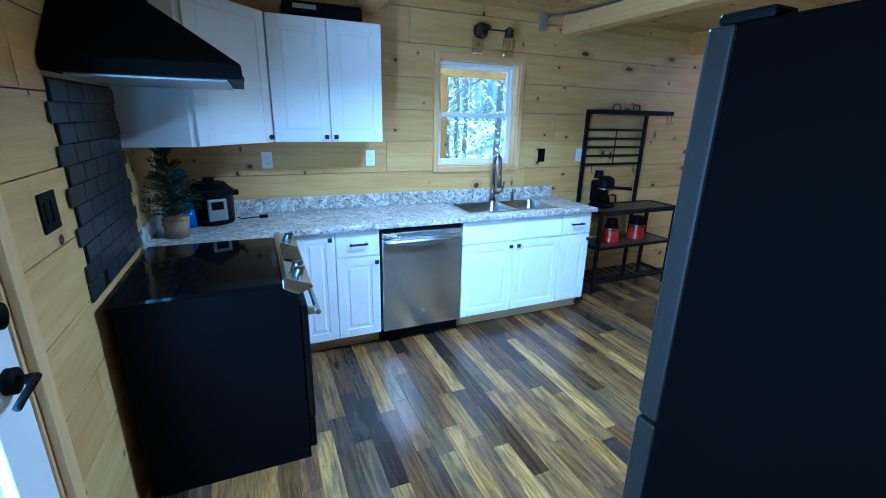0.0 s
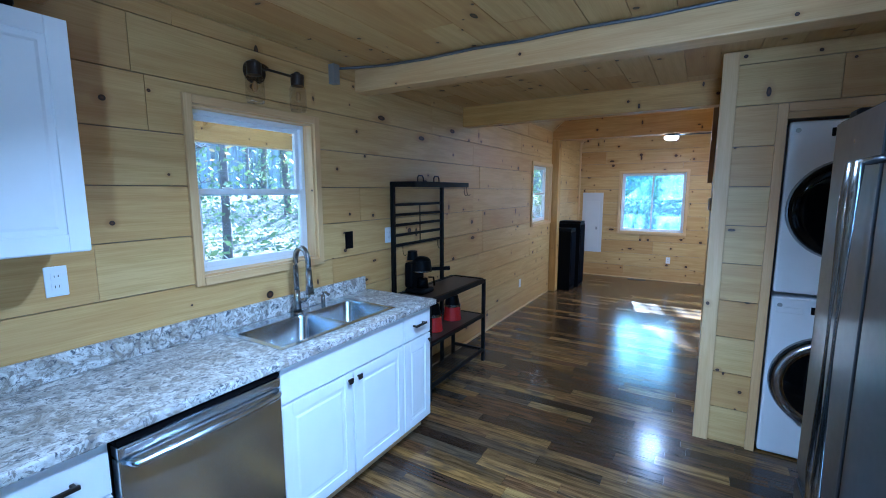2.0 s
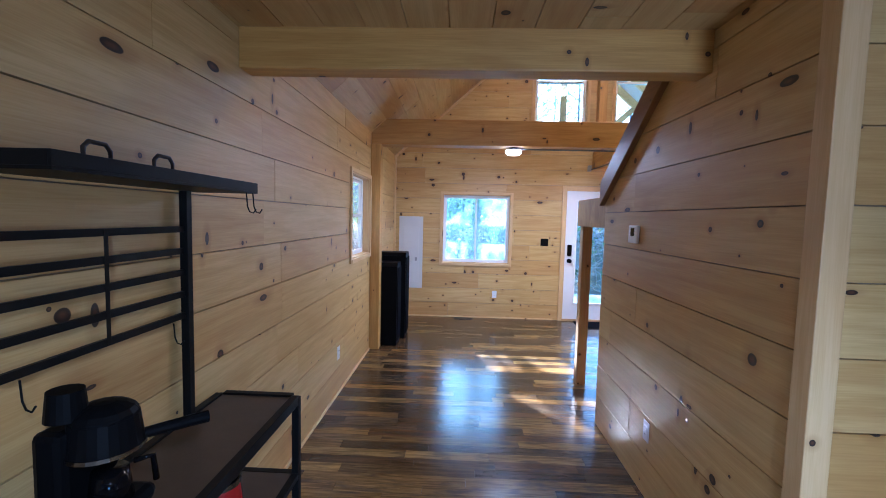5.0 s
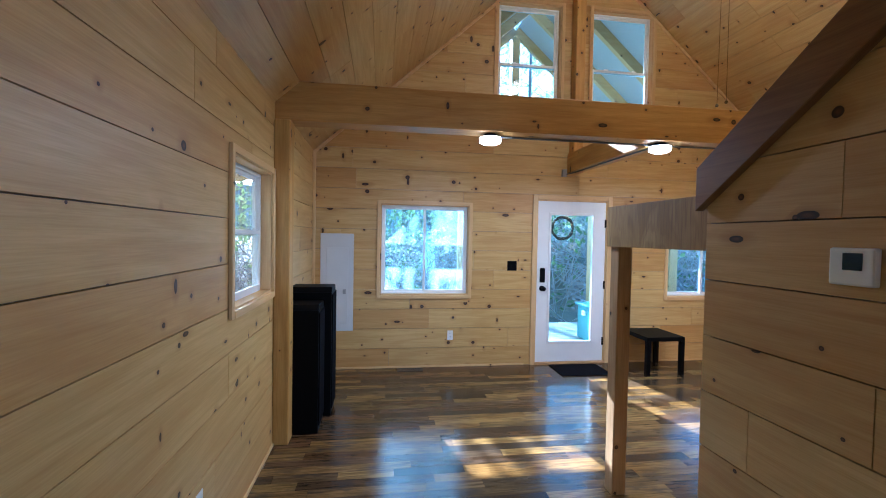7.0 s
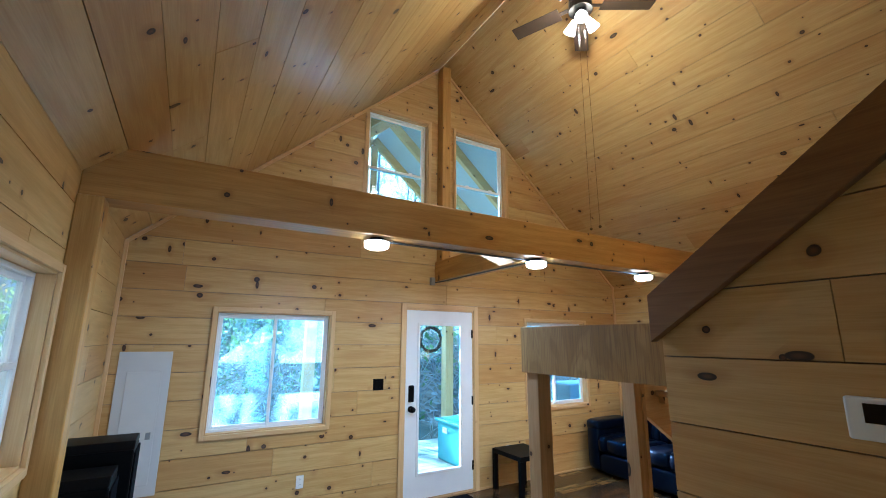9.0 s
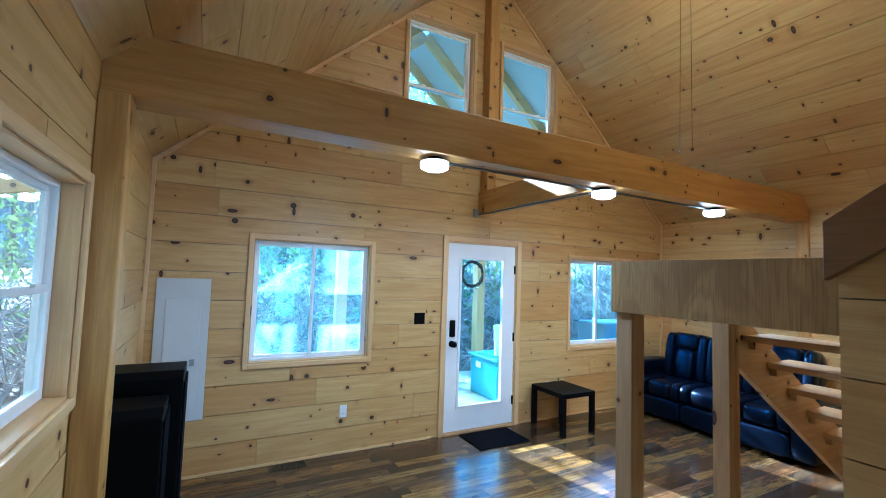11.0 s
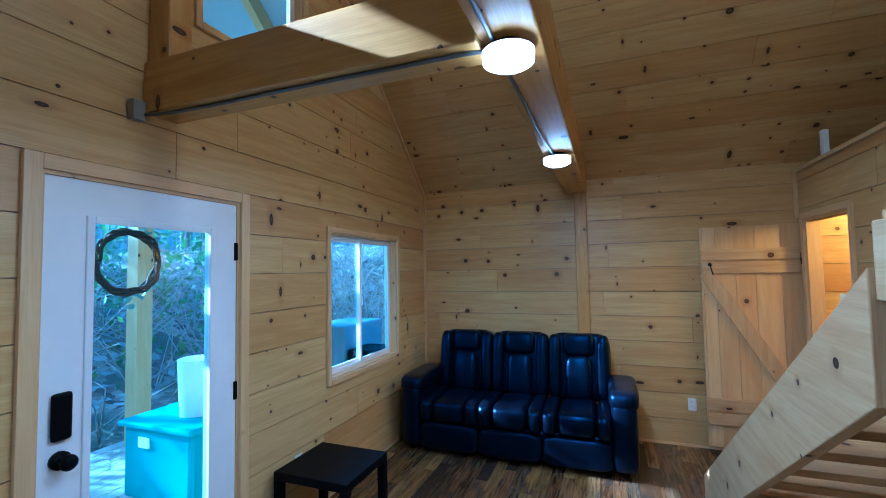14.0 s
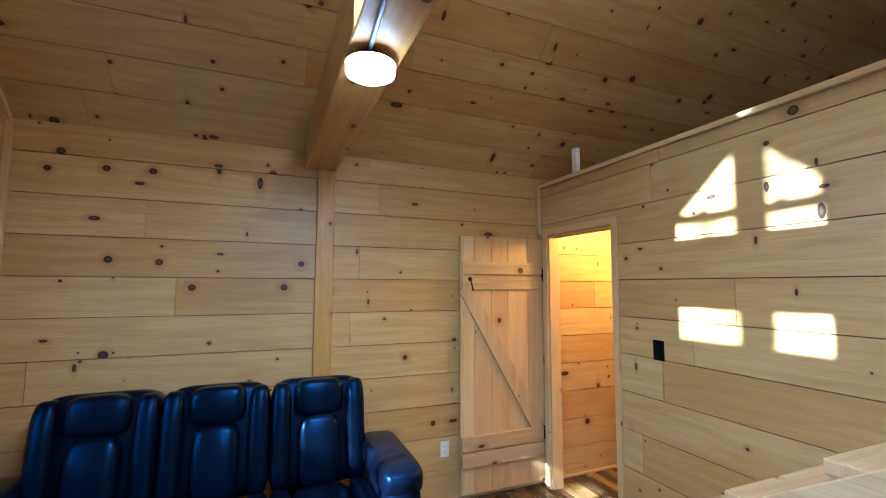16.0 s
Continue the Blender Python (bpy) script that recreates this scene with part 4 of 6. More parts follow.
# slate tiles behind the range, staggered at the ends
SLATE = plain("slate_tile", (0.022, 0.025, 0.028), 0.32, 0.0, 0.35, 30, 0.15, 0.3)
tiles = thing("tile_panel", "dark grey stick-on brick tile panel behind the range", "backsplash")
block("backing", IRON, XW + 0.0015, XW + 0.004, RY0 + 0.04, RY1 - 0.02, 0.925, 1.70, parent=tiles, bevel=0)
bm = bmesh.new()
add_box(bm, 0, 0.007, 0, 0.148, 0, 0.066)
tile = solid("tile", bm, SLATE, tiles, 0.002)
tile.location = (XW + 0.004, RY0, 0.93)
for row in range(11):
    for col in range(5):
        if row or col:
            t = new("tile", tile.data)
            t.parent = tiles
            t.location = (XW + 0.004, RY0 + (0.0 if row % 2 else 0.045) + col * 0.151, 0.93 + row * 0.0695)


def wall_plate(name, label, mat, place, u, z, w=0.075, h=0.118, kind="outlet", detail=None):
    root = thing(name, label, kind)

    def bx(a, b, c, d, e, f):
        p, q = place(a, c, e), place(b, d, f)
        return tuple(k for i, j in zip(p, q) for k in (min(i, j), max(i, j)))
    boxes("plate", mat, [bx(u - w / 2, u + w / 2, z - h / 2, z + h / 2, 0.0012, 0.0065)], root, 0.003)
    dm = detail or VINYL
    n = max(1, round(w / 0.075))
    for k in range(n):
        c = u + (k - (n - 1) / 2) * 0.046
        if kind == "outlet":
            for s in (-1, 1):
                boxes("socket", dm, [bx(c - 0.017, c + 0.017, z + s * 0.02 - 0.014, z + s * 0.02 + 0.014, 0.006, 0.009)], root, 0.003)
            for s in (-1, 1):
                for e in (-0.006, 0.006):
                    boxes("slot", BLACK, [bx(c + e - 0.001, c + e + 0.001, z + s * 0.02 - 0.004, z + s * 0.02 + 0.005, 0.0085, 0.0095)], root, 0)
        else:
            boxes("rocker", dm, [bx(c - 0.016, c + 0.016, z - 0.033, z + 0.033, 0.006, 0.0095)], root, 0.003)
    return root


nw, ew, sw, ww = face_south(YN), face_west(XE), face_north(YS), face_east(XW)
wall_plate("wall_outlet", "white duplex outlet above the counter", VINYL, nw, -1.077, 1.285, 0.07, 0.115)
wall_plate("wall_outlet", "white duplex outlet beside the cupboards", VINYL, nw, -0.341, 1.29, 0.07, 0.115)
wall_plate("wall_outlet", "black outlet plate beside the sink window", BLACK, nw, 1.238, 1.292, detail=BLACK)
wall_plate("wall_outlet", "white outlet behind the black rack", VINYL, nw, 1.671, 1.29, 0.08, 0.12)
wall_plate("wall_switch", "black switch plate beside the range tiles", BLACK, ww, 1.864, 1.30, 0.12, 0.12, "switch", BLACK)
wall_plate("wall_switch", "black double switch plate beside the door", BLACK, ew, 1.123, 1.235, 0.12, 0.118, "switch", BLACK)
wall_plate("wall_outlet", "white outlet low on the pine wall", VINYL, ew, 1.881, 0.385, 0.07, 0.115)
wall_plate("wall_outlet", "white outlet low on the pine wall by the table", VINYL, ew, -0.62, 0.385, 0.07, 0.115)
wall_plate("wall_outlet", "white outlet low beside the barn door", VINYL, sw, 5.0, 0.383, 0.07, 0.115)
wall_plate("wall_switch", "black switch plate on the loft wall", BLACK, face_east(LOFT_X), -1.594, 1.234, 0.075, 0.118, "switch", BLACK)
wall_plate("wall_outlet", "white outlet low on the stair wall", VINYL, face_north(STAIR_Y), 3.305, 0.39, 0.07, 0.115)
wall_plate("wall_outlet", "white outlet low on the north wall", VINYL, nw, 4.55, 0.37, 0.07, 0.115)
th = thing("thermostat", "white wall thermostat with a grey screen", "thermostat")
block("case", VINYL, 3.55, 3.675, STAIR_Y + 0.0015, STAIR_Y + 0.024, 1.455, 1.565, parent=th, bevel=0.006)
block("screen", GLOSS_BLACK, 3.582, 3.635, STAIR_Y + 0.0235, STAIR_Y + 0.026, 1.50, 1.55, parent=th, bevel=0.001)

# fridge, counter and microwave opposite
fridge = thing("fridge", "dark stainless refrigerator with black sides", "fridge")
DOOR_EDGE = plain("fridge_door_edge", (0.014, 0.013, 0.012), 0.5, spec=0.15)
DARK_STEEL = plain("black_stainless", (0.10, 0.105, 0.115), 0.3, 0.9, scale=3)
FX0, FX1, FY = -0.04, 0.87, 1.0
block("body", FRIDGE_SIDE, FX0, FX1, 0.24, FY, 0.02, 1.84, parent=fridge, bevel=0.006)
for x0, x1, z0, z1 in ((FX0, 0.412, 0.66, 1.84), (0.418, FX1, 0.66, 1.84), (FX0, FX1, 0.06, 0.645)):
    block("door", DOOR_EDGE, x0, x1, FY + 0.006, FY + 0.08, z0, z1, parent=fridge, bevel=0.01)
    block("door_panel", DARK_STEEL, x0 + 0.008, x1 - 0.008, FY + 0.078, FY + 0.085, z0 + 0.008, z1 - 0.008, parent=fridge, bevel=0.003)
for x in (0.385, 0.445):
    bm = bmesh.new()
    sweep(bm, [(x, FY + 0.085, 0.80), (x, FY + 0.13, 0.81), (x, FY + 0.135, 0.9), (x, FY + 0.135, 1.6), (x, FY + 0.13, 1.69), (x, FY + 0.085, 1.70)], 0.011, 10)
    solid("handle", bm, CHROME, fridge, smooth=True)
bm = bmesh.new()
sweep(bm, [(0.05, FY + 0.085, 0.58), (0.06, FY + 0.13, 0.58), (0.2, FY + 0.138, 0.58), (0.63, FY + 0.138, 0.58), (0.77, FY + 0.13, 0.58), (0.78, FY + 0.085, 0.58)], 0.011, 10)
solid("handle", bm, CHROME, fridge, smooth=True)
for x in (FX0 + 0.05, FX1 - 0.05):
    block("hinge_cap", BLACK, x - 0.045, x + 0.045, FY - 0.08, FY + 0.06, 1.84, 1.868, parent=fridge, bevel=0.01)

side = thing("base_cabinet", "white base cabinet with drawers beside the fridge", "cabinet", "white kitchen base cabinets")
block("body", WHITE, 0.885, 1.375, BACK_Y + 0.01, 0.775, 0.1, 0.876, parent=side, bevel=0.002)
block("toe_kick", RAW_PINE, 0.885, 1.375, 0.69, 0.705, 0.0, 0.1, parent=side, bevel=0)
m = Matrix.Translation((1.375 + 0.885, 0.795, 0)) @ Matrix.Rotation(math.pi, 4, "Z") @ Matrix.Translation((0, 0, 0))
front(side, 0.888, 1.372, 0.70, 0.87, 0.0, m, True)
front(side, 0.888, 1.372, 0.42, 0.69, 0.0, m)
front(side, 0.888, 1.372, 0.11, 0.41, 0.0, m)
for z in (0.785, 0.58, 0.29):
    bm = bmesh.new()
    add_box(bm, 1.07, 1.19, 0.817, 0.829, z - 0.007, z + 0.007)
    for x in (1.08, 1.18):
        add_box(bm, x - 0.006, x + 0.006, 0.795, 0.82, z - 0.006, z + 0.006)
    solid("pull", bm, BRONZE, side, 0.003)
top2 = thing("countertop", "speckled laminate countertop beside the fridge", "countertop")
block("top", COUNTER, 0.88, 1.393, BACK_Y + 0.002, 0.826, 0.878, 0.914, parent=top2, bevel=0.006)
micro = thing("microwave", "silver microwave with a black glass door on the wall", "microwave")
block("case", GREY, 0.90, 1.49, BACK_Y + 0.003, 0.66, 1.40, 1.81, parent=micro, bevel=0.006)
block("door", GREY, 0.90, 1.49, 0.661, 0.70, 1.405, 1.77, parent=micro, bevel=0.006)
block("window", GLOSS_BLACK, 1.0, 1.45, 0.699, 0.704, 1.45, 1.74, parent=micro, bevel=0.002)
block("handle", CHROME, 1.452, 1.468, 0.704, 0.735, 1.45, 1.74, parent=micro, bevel=0.005)

# laundry stack in the closet
def laundry(name, label, z0, h, ring_chrome):
    root = thing(name, label, name.replace("_", " "), "stacked laundry machines")
    x = CLOSET_X - 0.01
    y0, y1 = 0.405, 1.03
    block("cabinet", APPLIANCE, x, x + 0.70, y0, y1, z0, z0 + h, parent=root, bevel=0.012)
    zc = z0 + h * 0.50
    yc, r = (y0 + y1) / 2 + 0.01, 0.275
    bm = bmesh.new()
    for r0, r1, d0, d1 in ((r + 0.012, r + 0.006, 0.0, 0.014),):
        add_tube(bm, (x + 0.001, yc, zc), (x - d1, yc, zc), r0, r1, 48)
    solid("door_ring", bm, CHROME if ring_chrome else GREY, root)
    bm = bmesh.new()
    rings = []
    for rr, d in ((r, 0.012), (r, 0.03), (r - 0.02, 0.05), (r - 0.06, 0.058), (0.12, 0.066), (0.0, 0.07)):
        if rr == 0:
            rings.append([bm.verts.new((x - d, yc, zc))])
        else:
            rings.append([bm.verts.new((x - d, yc + rr * math.cos(a), zc + rr * math.sin(a))) for a in (2 * math.pi * k / 48 for k in range(48))])
    for p, q in zip(rings, rings[1:]):
        for k in range(48):
            if len(q) == 1:
                bm.faces.new((p[k], p[(k + 1) % 48], q[0]))
            else:
                bm.faces.new((p[k], p[(k + 1) % 48], q[(k + 1) % 48], q[k]))
    solid("door", bm, GLOSS_BLACK, root, smooth=True)
    if ring_chrome:
        bm = bmesh.new()
        for ra, rb, d0, d1 in ((r - 0.005, r - 0.055, 0.056, 0.068),):
            n = 64
            o = [[bm.verts.new((x - d, yc + q * math.cos(2 * math.pi * k / n), zc + q * math.sin(2 * math.pi * k / n))) for k in range(n)] for q, d in ((ra, 0.046), (ra - 0.012, 0.062), (rb, 0.068), (rb - 0.004, 0.055))]
            for p, q in zip(o, o[1:]):
                for k in range(n):
                    bm.faces.new((p[k], p[(k + 1) % n], q[(k + 1) % n], q[k]))
        solid("trim_ring", bm, CHROME, root, smooth=True)
    zt = z0 + h - 0.065
    bm = bmesh.new()
    add_tube(bm, (x + 0.001, yc - 0.0, zt), (x - 0.022, yc - 0.0, zt), 0.036, 0.032, 24)
    solid("dial", bm, BLACK, root)
    bm = bmesh.new()
    add_tube(bm, (x - 0.021, yc - 0.0, zt), (x - 0.026, yc - 0.0, zt), 0.025, 0.022, 24)
    solid("dial_cap", bm, CHROME, root)
    block("screen", GLOSS_BLACK, x - 0.004, x + 0.002, y0 + 0.03, y0 + 0.17, zt - 0.038, zt + 0.038, parent=root, bevel=0.001)
    block("button", BLACK, x - 0.006, x + 0.002, yc + 0.10, yc + 0.118, zt - 0.025, zt + 0.02, parent=root, bevel=0.003)
    for k in range(4):
        for s in (-1, 1):
            block("mark", GREY, x - 0.0015, x + 0.001, yc + s * 0.065 - 0.014, yc + s * 0.065 + 0.014, zt - 0.028 + k * 0.018, zt - 0.025 + k * 0.018, parent=root, bevel=0)
    bm = bmesh.new()
    add_tube(bm, (x + 0.001, y1 - 0.04, zt + 0.015), (x - 0.004, y1 - 0.04, zt + 0.015), 0.013, seg=16)
    solid("badge", bm, GREY, root)
    if ring_chrome:
        block("soap_drawer", APPLIANCE, x - 0.006, x + 0.002, yc + 0.15, y1 - 0.02, zt - 0.03, zt + 0.005, parent=root, bevel=0.003)
    return root


laundry("washing_machine", "white front-load washer with chrome ringed black door", 0.015, 0.99, True)
laundry("tumble_dryer", "white dryer with a black round door stacked above", 1.03, 0.985, False)

# black rack
rack = thing("kitchen_rack", "black metal coffee rack with dark wood shelves", "rack")
X0, X1, Y0, Y1, DZ, TZ = 1.70, 2.65, 3.13, 3.49, 0.80, 1.66
q = 0.015
boxes("frame", IRON, [(X0 - q, X0 + q, Y1 - 2 * q, Y1, 0, TZ), (X1 - 0.22 - q, X1 - 0.22 + q, Y1 - 2 * q, Y1, 0, TZ), (X0 - q, X0 + q, Y0, Y0 + 2 * q, 0, DZ), (X1 - q, X1 + q, Y0, Y0 + 2 * q, 0, DZ), (X1 - q, X1 + q, Y1 - 2 * q, Y1, 0, DZ),
                      (X0 + q, X1 - q, Y0, Y0 + 2 * q, DZ - 0.03, DZ + 0.012), (X0 + q, X1 - q, Y1 - 2 * q, Y1, DZ - 0.03, DZ + 0.012), (X0 - q, X0 + q, Y0 + 2 * q, Y1 - 2 * q, DZ - 0.03, DZ + 0.012), (X1 - q, X1 + q, Y0 + 2 * q, Y1 - 2 * q, DZ - 0.03, DZ + 0.012),
                      (X0 + q, X1 - q, Y0, Y0 + 2 * q, 0.44, 0.465), (X0 - q, X0 + q, Y0 + 2 * q, Y1 - 2 * q, 0.44, 0.465), (X1 - q, X1 + q, Y0 + 2 * q, Y1 - 2 * q, 0.44, 0.465), (X0 + q, X1 - q, Y0, Y0 + 2 * q, 0.10, 0.125),
                      (X0 - q, X0 + q, Y0 + 2 * q, Y1 - 2 * q, 0.10, 0.125), (X1 - q, X1 + q, Y0 + 2 * q, Y1 - 2 * q, 0.10, 0.125)], rack, 0.002)
boxes("rail", IRON, [(X0 + q, X1 - 0.22 - q, Y1 - 0.018, Y1 - 0.006, z - 0.011, z + 0.011) for z in (1.20, 1.28, 1.36, 1.44, 1.52)] + [((X0 + X1 - 0.22) / 2 - 0.008, (X0 + X1 - 0.22) / 2 + 0.008, Y1 - 0.02, Y1 - 0.019, 1.19, 1.53)], rack, 0.0015)
DARK_BOARD = plain("dark_board", (0.05, 0.03, 0.018), 0.45, vary=0.35, scale=14)
block("shelf", DARK_BOARD, X0 + q, X1 - q, Y0 + 2 * q, Y1 - 2 * q, DZ - 0.018, DZ + 0.004, parent=rack, bevel=0.002)
block("shelf", DARK_BOARD, X0 + q, X1 - q, Y0 + 2 * q, Y1 - 2 * q, 0.445, 0.463, parent=rack, bevel=0.002)
boxes("wire_shelf", IRON, [(X0 + q, X1 - q, Y0 + 0.03 + k * 0.03, Y0 + 0.036 + k * 0.03, 0.108, 0.116) for k in range(11)], rack, 0)
boxes("top_shelf", IRON, [(X0 - q, X1 - 0.12, Y1 - 0.24, Y1, TZ, TZ + 0.008), (X0 - q, X1 - 0.12, Y1 - 0.24, Y1 - 0.232, TZ + 0.008, TZ + 0.04), (X0 - q, X0 - q + 0.008, Y1 - 0.232, Y1, TZ + 0.008, TZ + 0.04), (X1 - 0.128, X1 - 0.12, Y1 - 0.232, Y1, TZ + 0.008, TZ + 0.04)], rack, 0.001)
for x, z, y in ((1.80, 1.19, Y1 - 0.03), (2.33, 1.19, Y1 - 0.03), (2.46, TZ, Y1 - 0.23), (2.51, TZ, Y1 - 0.23)):
    bm = bmesh.new()
    sweep(bm, [(x, y, z), (x, y - 0.004, z - 0.05), (x, y - 0.012, z - 0.07), (x, y - 0.026, z - 0.075), (x, y - 0.036, z - 0.06)], 0.0025, 6)
    solid("hook", bm, IRON, rack, smooth=True)
for x in (1.93, 2.17):
    lid = thing("pot_lid", "glass pot lid with a dark loop handle on the rack", "pot lid", "pot lids on the rack")
    bm = bmesh.new()
    add_tube(bm, (x, Y1 - 0.12, TZ + 0.009), (x, Y1 - 0.12, TZ + 0.03), 0.10, 0.06, 28)
    solid("rim", bm, CHROME, lid)
    bm = bmesh.new()
    sweep(bm, [(x - 0.04, Y1 - 0.12, TZ + 0.03), (x - 0.04, Y1 - 0.12, TZ + 0.075), (x - 0.025, Y1 - 0.12, TZ + 0.09), (x + 0.025, Y1 - 0.12, TZ + 0.09), (x + 0.04, Y1 - 0.12, TZ + 0.075), (x + 0.04, Y1 - 0.12, TZ + 0.03)], 0.006, 8)
    solid("handle", bm, BRONZE, lid, smooth=True)
coffee = thing("espresso_maker", "black espresso machine with a glass carafe on the rack", "coffee maker")
bm = bmesh.new()
add_box(bm, 1.80, 1.98, 3.27, 3.45, DZ + 0.004, DZ + 0.05)
add_box(bm, 1.80, 1.98, 3.37, 3.45, DZ + 0.05, DZ + 0.26)
solid("body", bm, BLACK, coffee, 0.02)
bm = bmesh.new()
add_tube(bm, (1.89, 3.34, DZ + 0.19), (1.89, 3.34, DZ + 0.27), 0.085, 0.075, 24)
add_ball(bm, (1.89, 3.34, DZ + 0.27), 0.075, 1, 1, 0.5)
add_tube(bm, (1.85, 3.40, DZ + 0.28), (1.85, 3.40, DZ + 0.35), 0.045, 0.038, 20)
add_tube(bm, (1.92, 3.30, DZ + 0.20), (2.05, 3.17, DZ + 0.20), 0.014, 0.017)
solid("head", bm, BLACK, coffee, smooth=False)
bm = bmesh.new()
add_tube(bm, (1.89, 3.34, DZ + 0.186), (1.89, 3.34, DZ + 0.196), 0.088, seg=24)
solid("band", bm, CHROME, coffee)
bm = bmesh.new()
add_tube(bm, (1.89, 3.33, DZ + 0.052), (1.89, 3.33, DZ + 0.13), 0.05, 0.04, 20)
sweep(bm, [(1.93, 3.30, DZ + 0.13), (1.96, 3.27, DZ + 0.13), (1.965, 3.265, DZ + 0.06)], 0.008)
solid("carafe", bm, GLOSS_BLACK, coffee, smooth=True)
for x, y, nm, lb in ((2.0, 3.3, "stand_mixer", "small red and black appliance on the lower shelf"), (2.36, 3.32, "blender_base", "red appliance with chrome trim on the lower shelf")):
    ap = thing(nm, lb, "appliance")
    bm = bmesh.new()
    add_tube(bm, (x, y, 0.463), (x, y, 0.59), 0.085, 0.07, 24)
    solid("base", bm, RED, ap, 0.008)
    bm = bmesh.new()
    add_tube(bm, (x, y, 0.59), (x, y, 0.61), 0.074, seg=24)
    solid("trim", bm, CHROME, ap)
    bm = bmesh.new()
    add_tube(bm, (x, y, 0.61), (x, y, 0.69), 0.066, 0.05, 24)
    solid("lid", bm, BLACK, ap, 0.006)

# sconce and conduit
sconce = thing("wall_sconce", "two-light glass jar sconce above the sink", "wall lamp")
bm = bmesh.new()
add_tube(bm, (0.56, YN - 0.001, 2.25), (0.56, YN - 0.024, 2.25), 0.06, seg=24)
sweep(bm, [(0.49, 3.40, 2.25), (0.77, 3.40, 2.25)], 0.007)
sweep(bm, [(0.56, YN - 0.02, 2.25), (0.56, 3.40, 2.25)], 0.008)
for x in (0.49, 0.76):
    add_tube(bm, (x, 3.40, 2.205), (x, 3.40, 2.265), 0.036, seg=20)
    add_tube(bm, (x, 3.40, 2.265), (x, 3.40, 2.28), 0.026, 0.012, 20)
solid("bracket", bm, BRONZE, sconce)
for x in (0.49, 0.76):
    bm = bmesh.new()
    prof = [(0.036, 2.205), (0.045, 2.19), (0.046, 2.09), (0.040, 2.07), (0.0431, 2.092), (0.0425, 2.19), (0.034, 2.204)]
    rr = [[bm.verts.new((x + r_ * math.cos(2 * math.pi * k / 24), 3.40 + r_ * math.sin(2 * math.pi * k / 24), z)) for k in range(24)] for r_, z in prof]
    for p, w in zip(rr, rr[1:]):
        for k in range(24):
            bm.faces.new((p[k], p[(k + 1) % 24], w[(k + 1) % 24], w[k]))
    solid("jar", bm, JAR_GLASS, sconce, smooth=True)
    bm = bmesh.new()
    add_ball(bm, (x, 3.40, 2.15), 0.014, 1, 1, 2.0)
    solid("bulb", bm, plain("bulb_glass", (0.35, 0.2, 0.07), 0.1), sconce, smooth=True)


CONDUIT = plain("conduit_steel", (0.13, 0.13, 0.135), 0.42, 0.6, vary=0.3, scale=60, bump=0.4)


def conduit(name, label, pts, r=0.0085):
    root = thing(name, label, "conduit")
    bm = bmesh.new()
    sweep(bm, pts, r, 8)
    solid("cable", bm, CONDUIT, root, smooth=True)
    return root


jb = thing("junction_box", "small grey steel junction box on the kitchen wall", "junction box")
block("box", GREY, 1.10, 1.15, YN - 0.05, YN - 0.001, 2.30, 2.42, parent=jb, bevel=0.003)
conduit("ceiling_conduit", "grey flexible conduit along the kitchen beam", [(1.15, YN - 0.03, 2.40), (1.25, YN - 0.05, 2.425), (1.30, 3.3, 2.425)] + [(1.325, 3.2 - k * 0.3, 2.425 - 0.006 * (k % 2)) for k in range(9)])

# ---------------------------------------------------------------- things on the counter
NEEDLE = plain("fir_needles", (0.012, 0.035, 0.014), 0.7, vary=0.5, scale=40)
BURLAP = plain("burlap", (0.24, 0.17, 0.10), 0.9, vary=0.3, scale=60, bump=0.5)
tree = thing("small_fir", "small artificial fir tree in a burlap wrapped pot", "potted plant")
PX, PY = -1.60, 2.98
bm = bmesh.new()
add_tube(bm, (PX, PY, 0.9155), (PX, PY, 1.02), 0.06, 0.07, 16)
add_ball(bm, (PX, PY, 1.02), 0.072, 1, 1, 0.35)
solid("pot", bm, BURLAP, tree, smooth=True)
rng = random.Random(5)
bm = bmesh.new()
sweep(bm, [(PX, PY, 1.0), (PX + 0.005, PY, 1.2), (PX - 0.004, PY, 1.54)], 0.008, 6)
for k in range(170):
    h = rng.random() ** 1.3
    z = 1.04 + 0.48 * h
    a, reach = rng.uniform(0, 6.28), 0.16 * (1 - h * 0.85) * rng.uniform(0.7, 1.1)
    tip = Vector((PX + reach * math.cos(a), PY + reach * math.sin(a), z + 0.03))
    base = Vector((PX, PY, z))
    for j in range(14):
        p = base.lerp(tip, (j + 1) / 14)
        for s in range(2):
            d = Vector((rng.uniform(-1, 1), rng.uniform(-1, 1), rng.uniform(-0.4, 1))).normalized() * 0.022
            w = Vector((rng.uniform(-1, 1), rng.uniform(-1, 1), rng.uniform(-1, 1))).normalized() * 0.0045
            bm.faces.new([bm.verts.new(p - w), bm.verts.new(p + w), bm.verts.new(p + d)])
me = bpy.data.meshes.new("needles")
bm.to_mesh(me), bm.free()
me.materials.append(NEEDLE)
new("needles", me).parent = tree
pot = thing("pressure_cooker", "black and steel electric pressure cooker on the counter", "cooker")
QX, QY = -1.44, 3.30
bm = bmesh.new()
add_tube(bm, (QX, QY, 0.9155), (QX, QY, 0.945), 0.125, 0.13, 32)
add_tube(bm, (QX, QY, 1.10), (QX, QY, 1.135), 0.14, 0.135, 32)
add_tube(bm, (QX, QY, 1.135), (QX, QY, 1.175), 0.125, 0.09, 32)
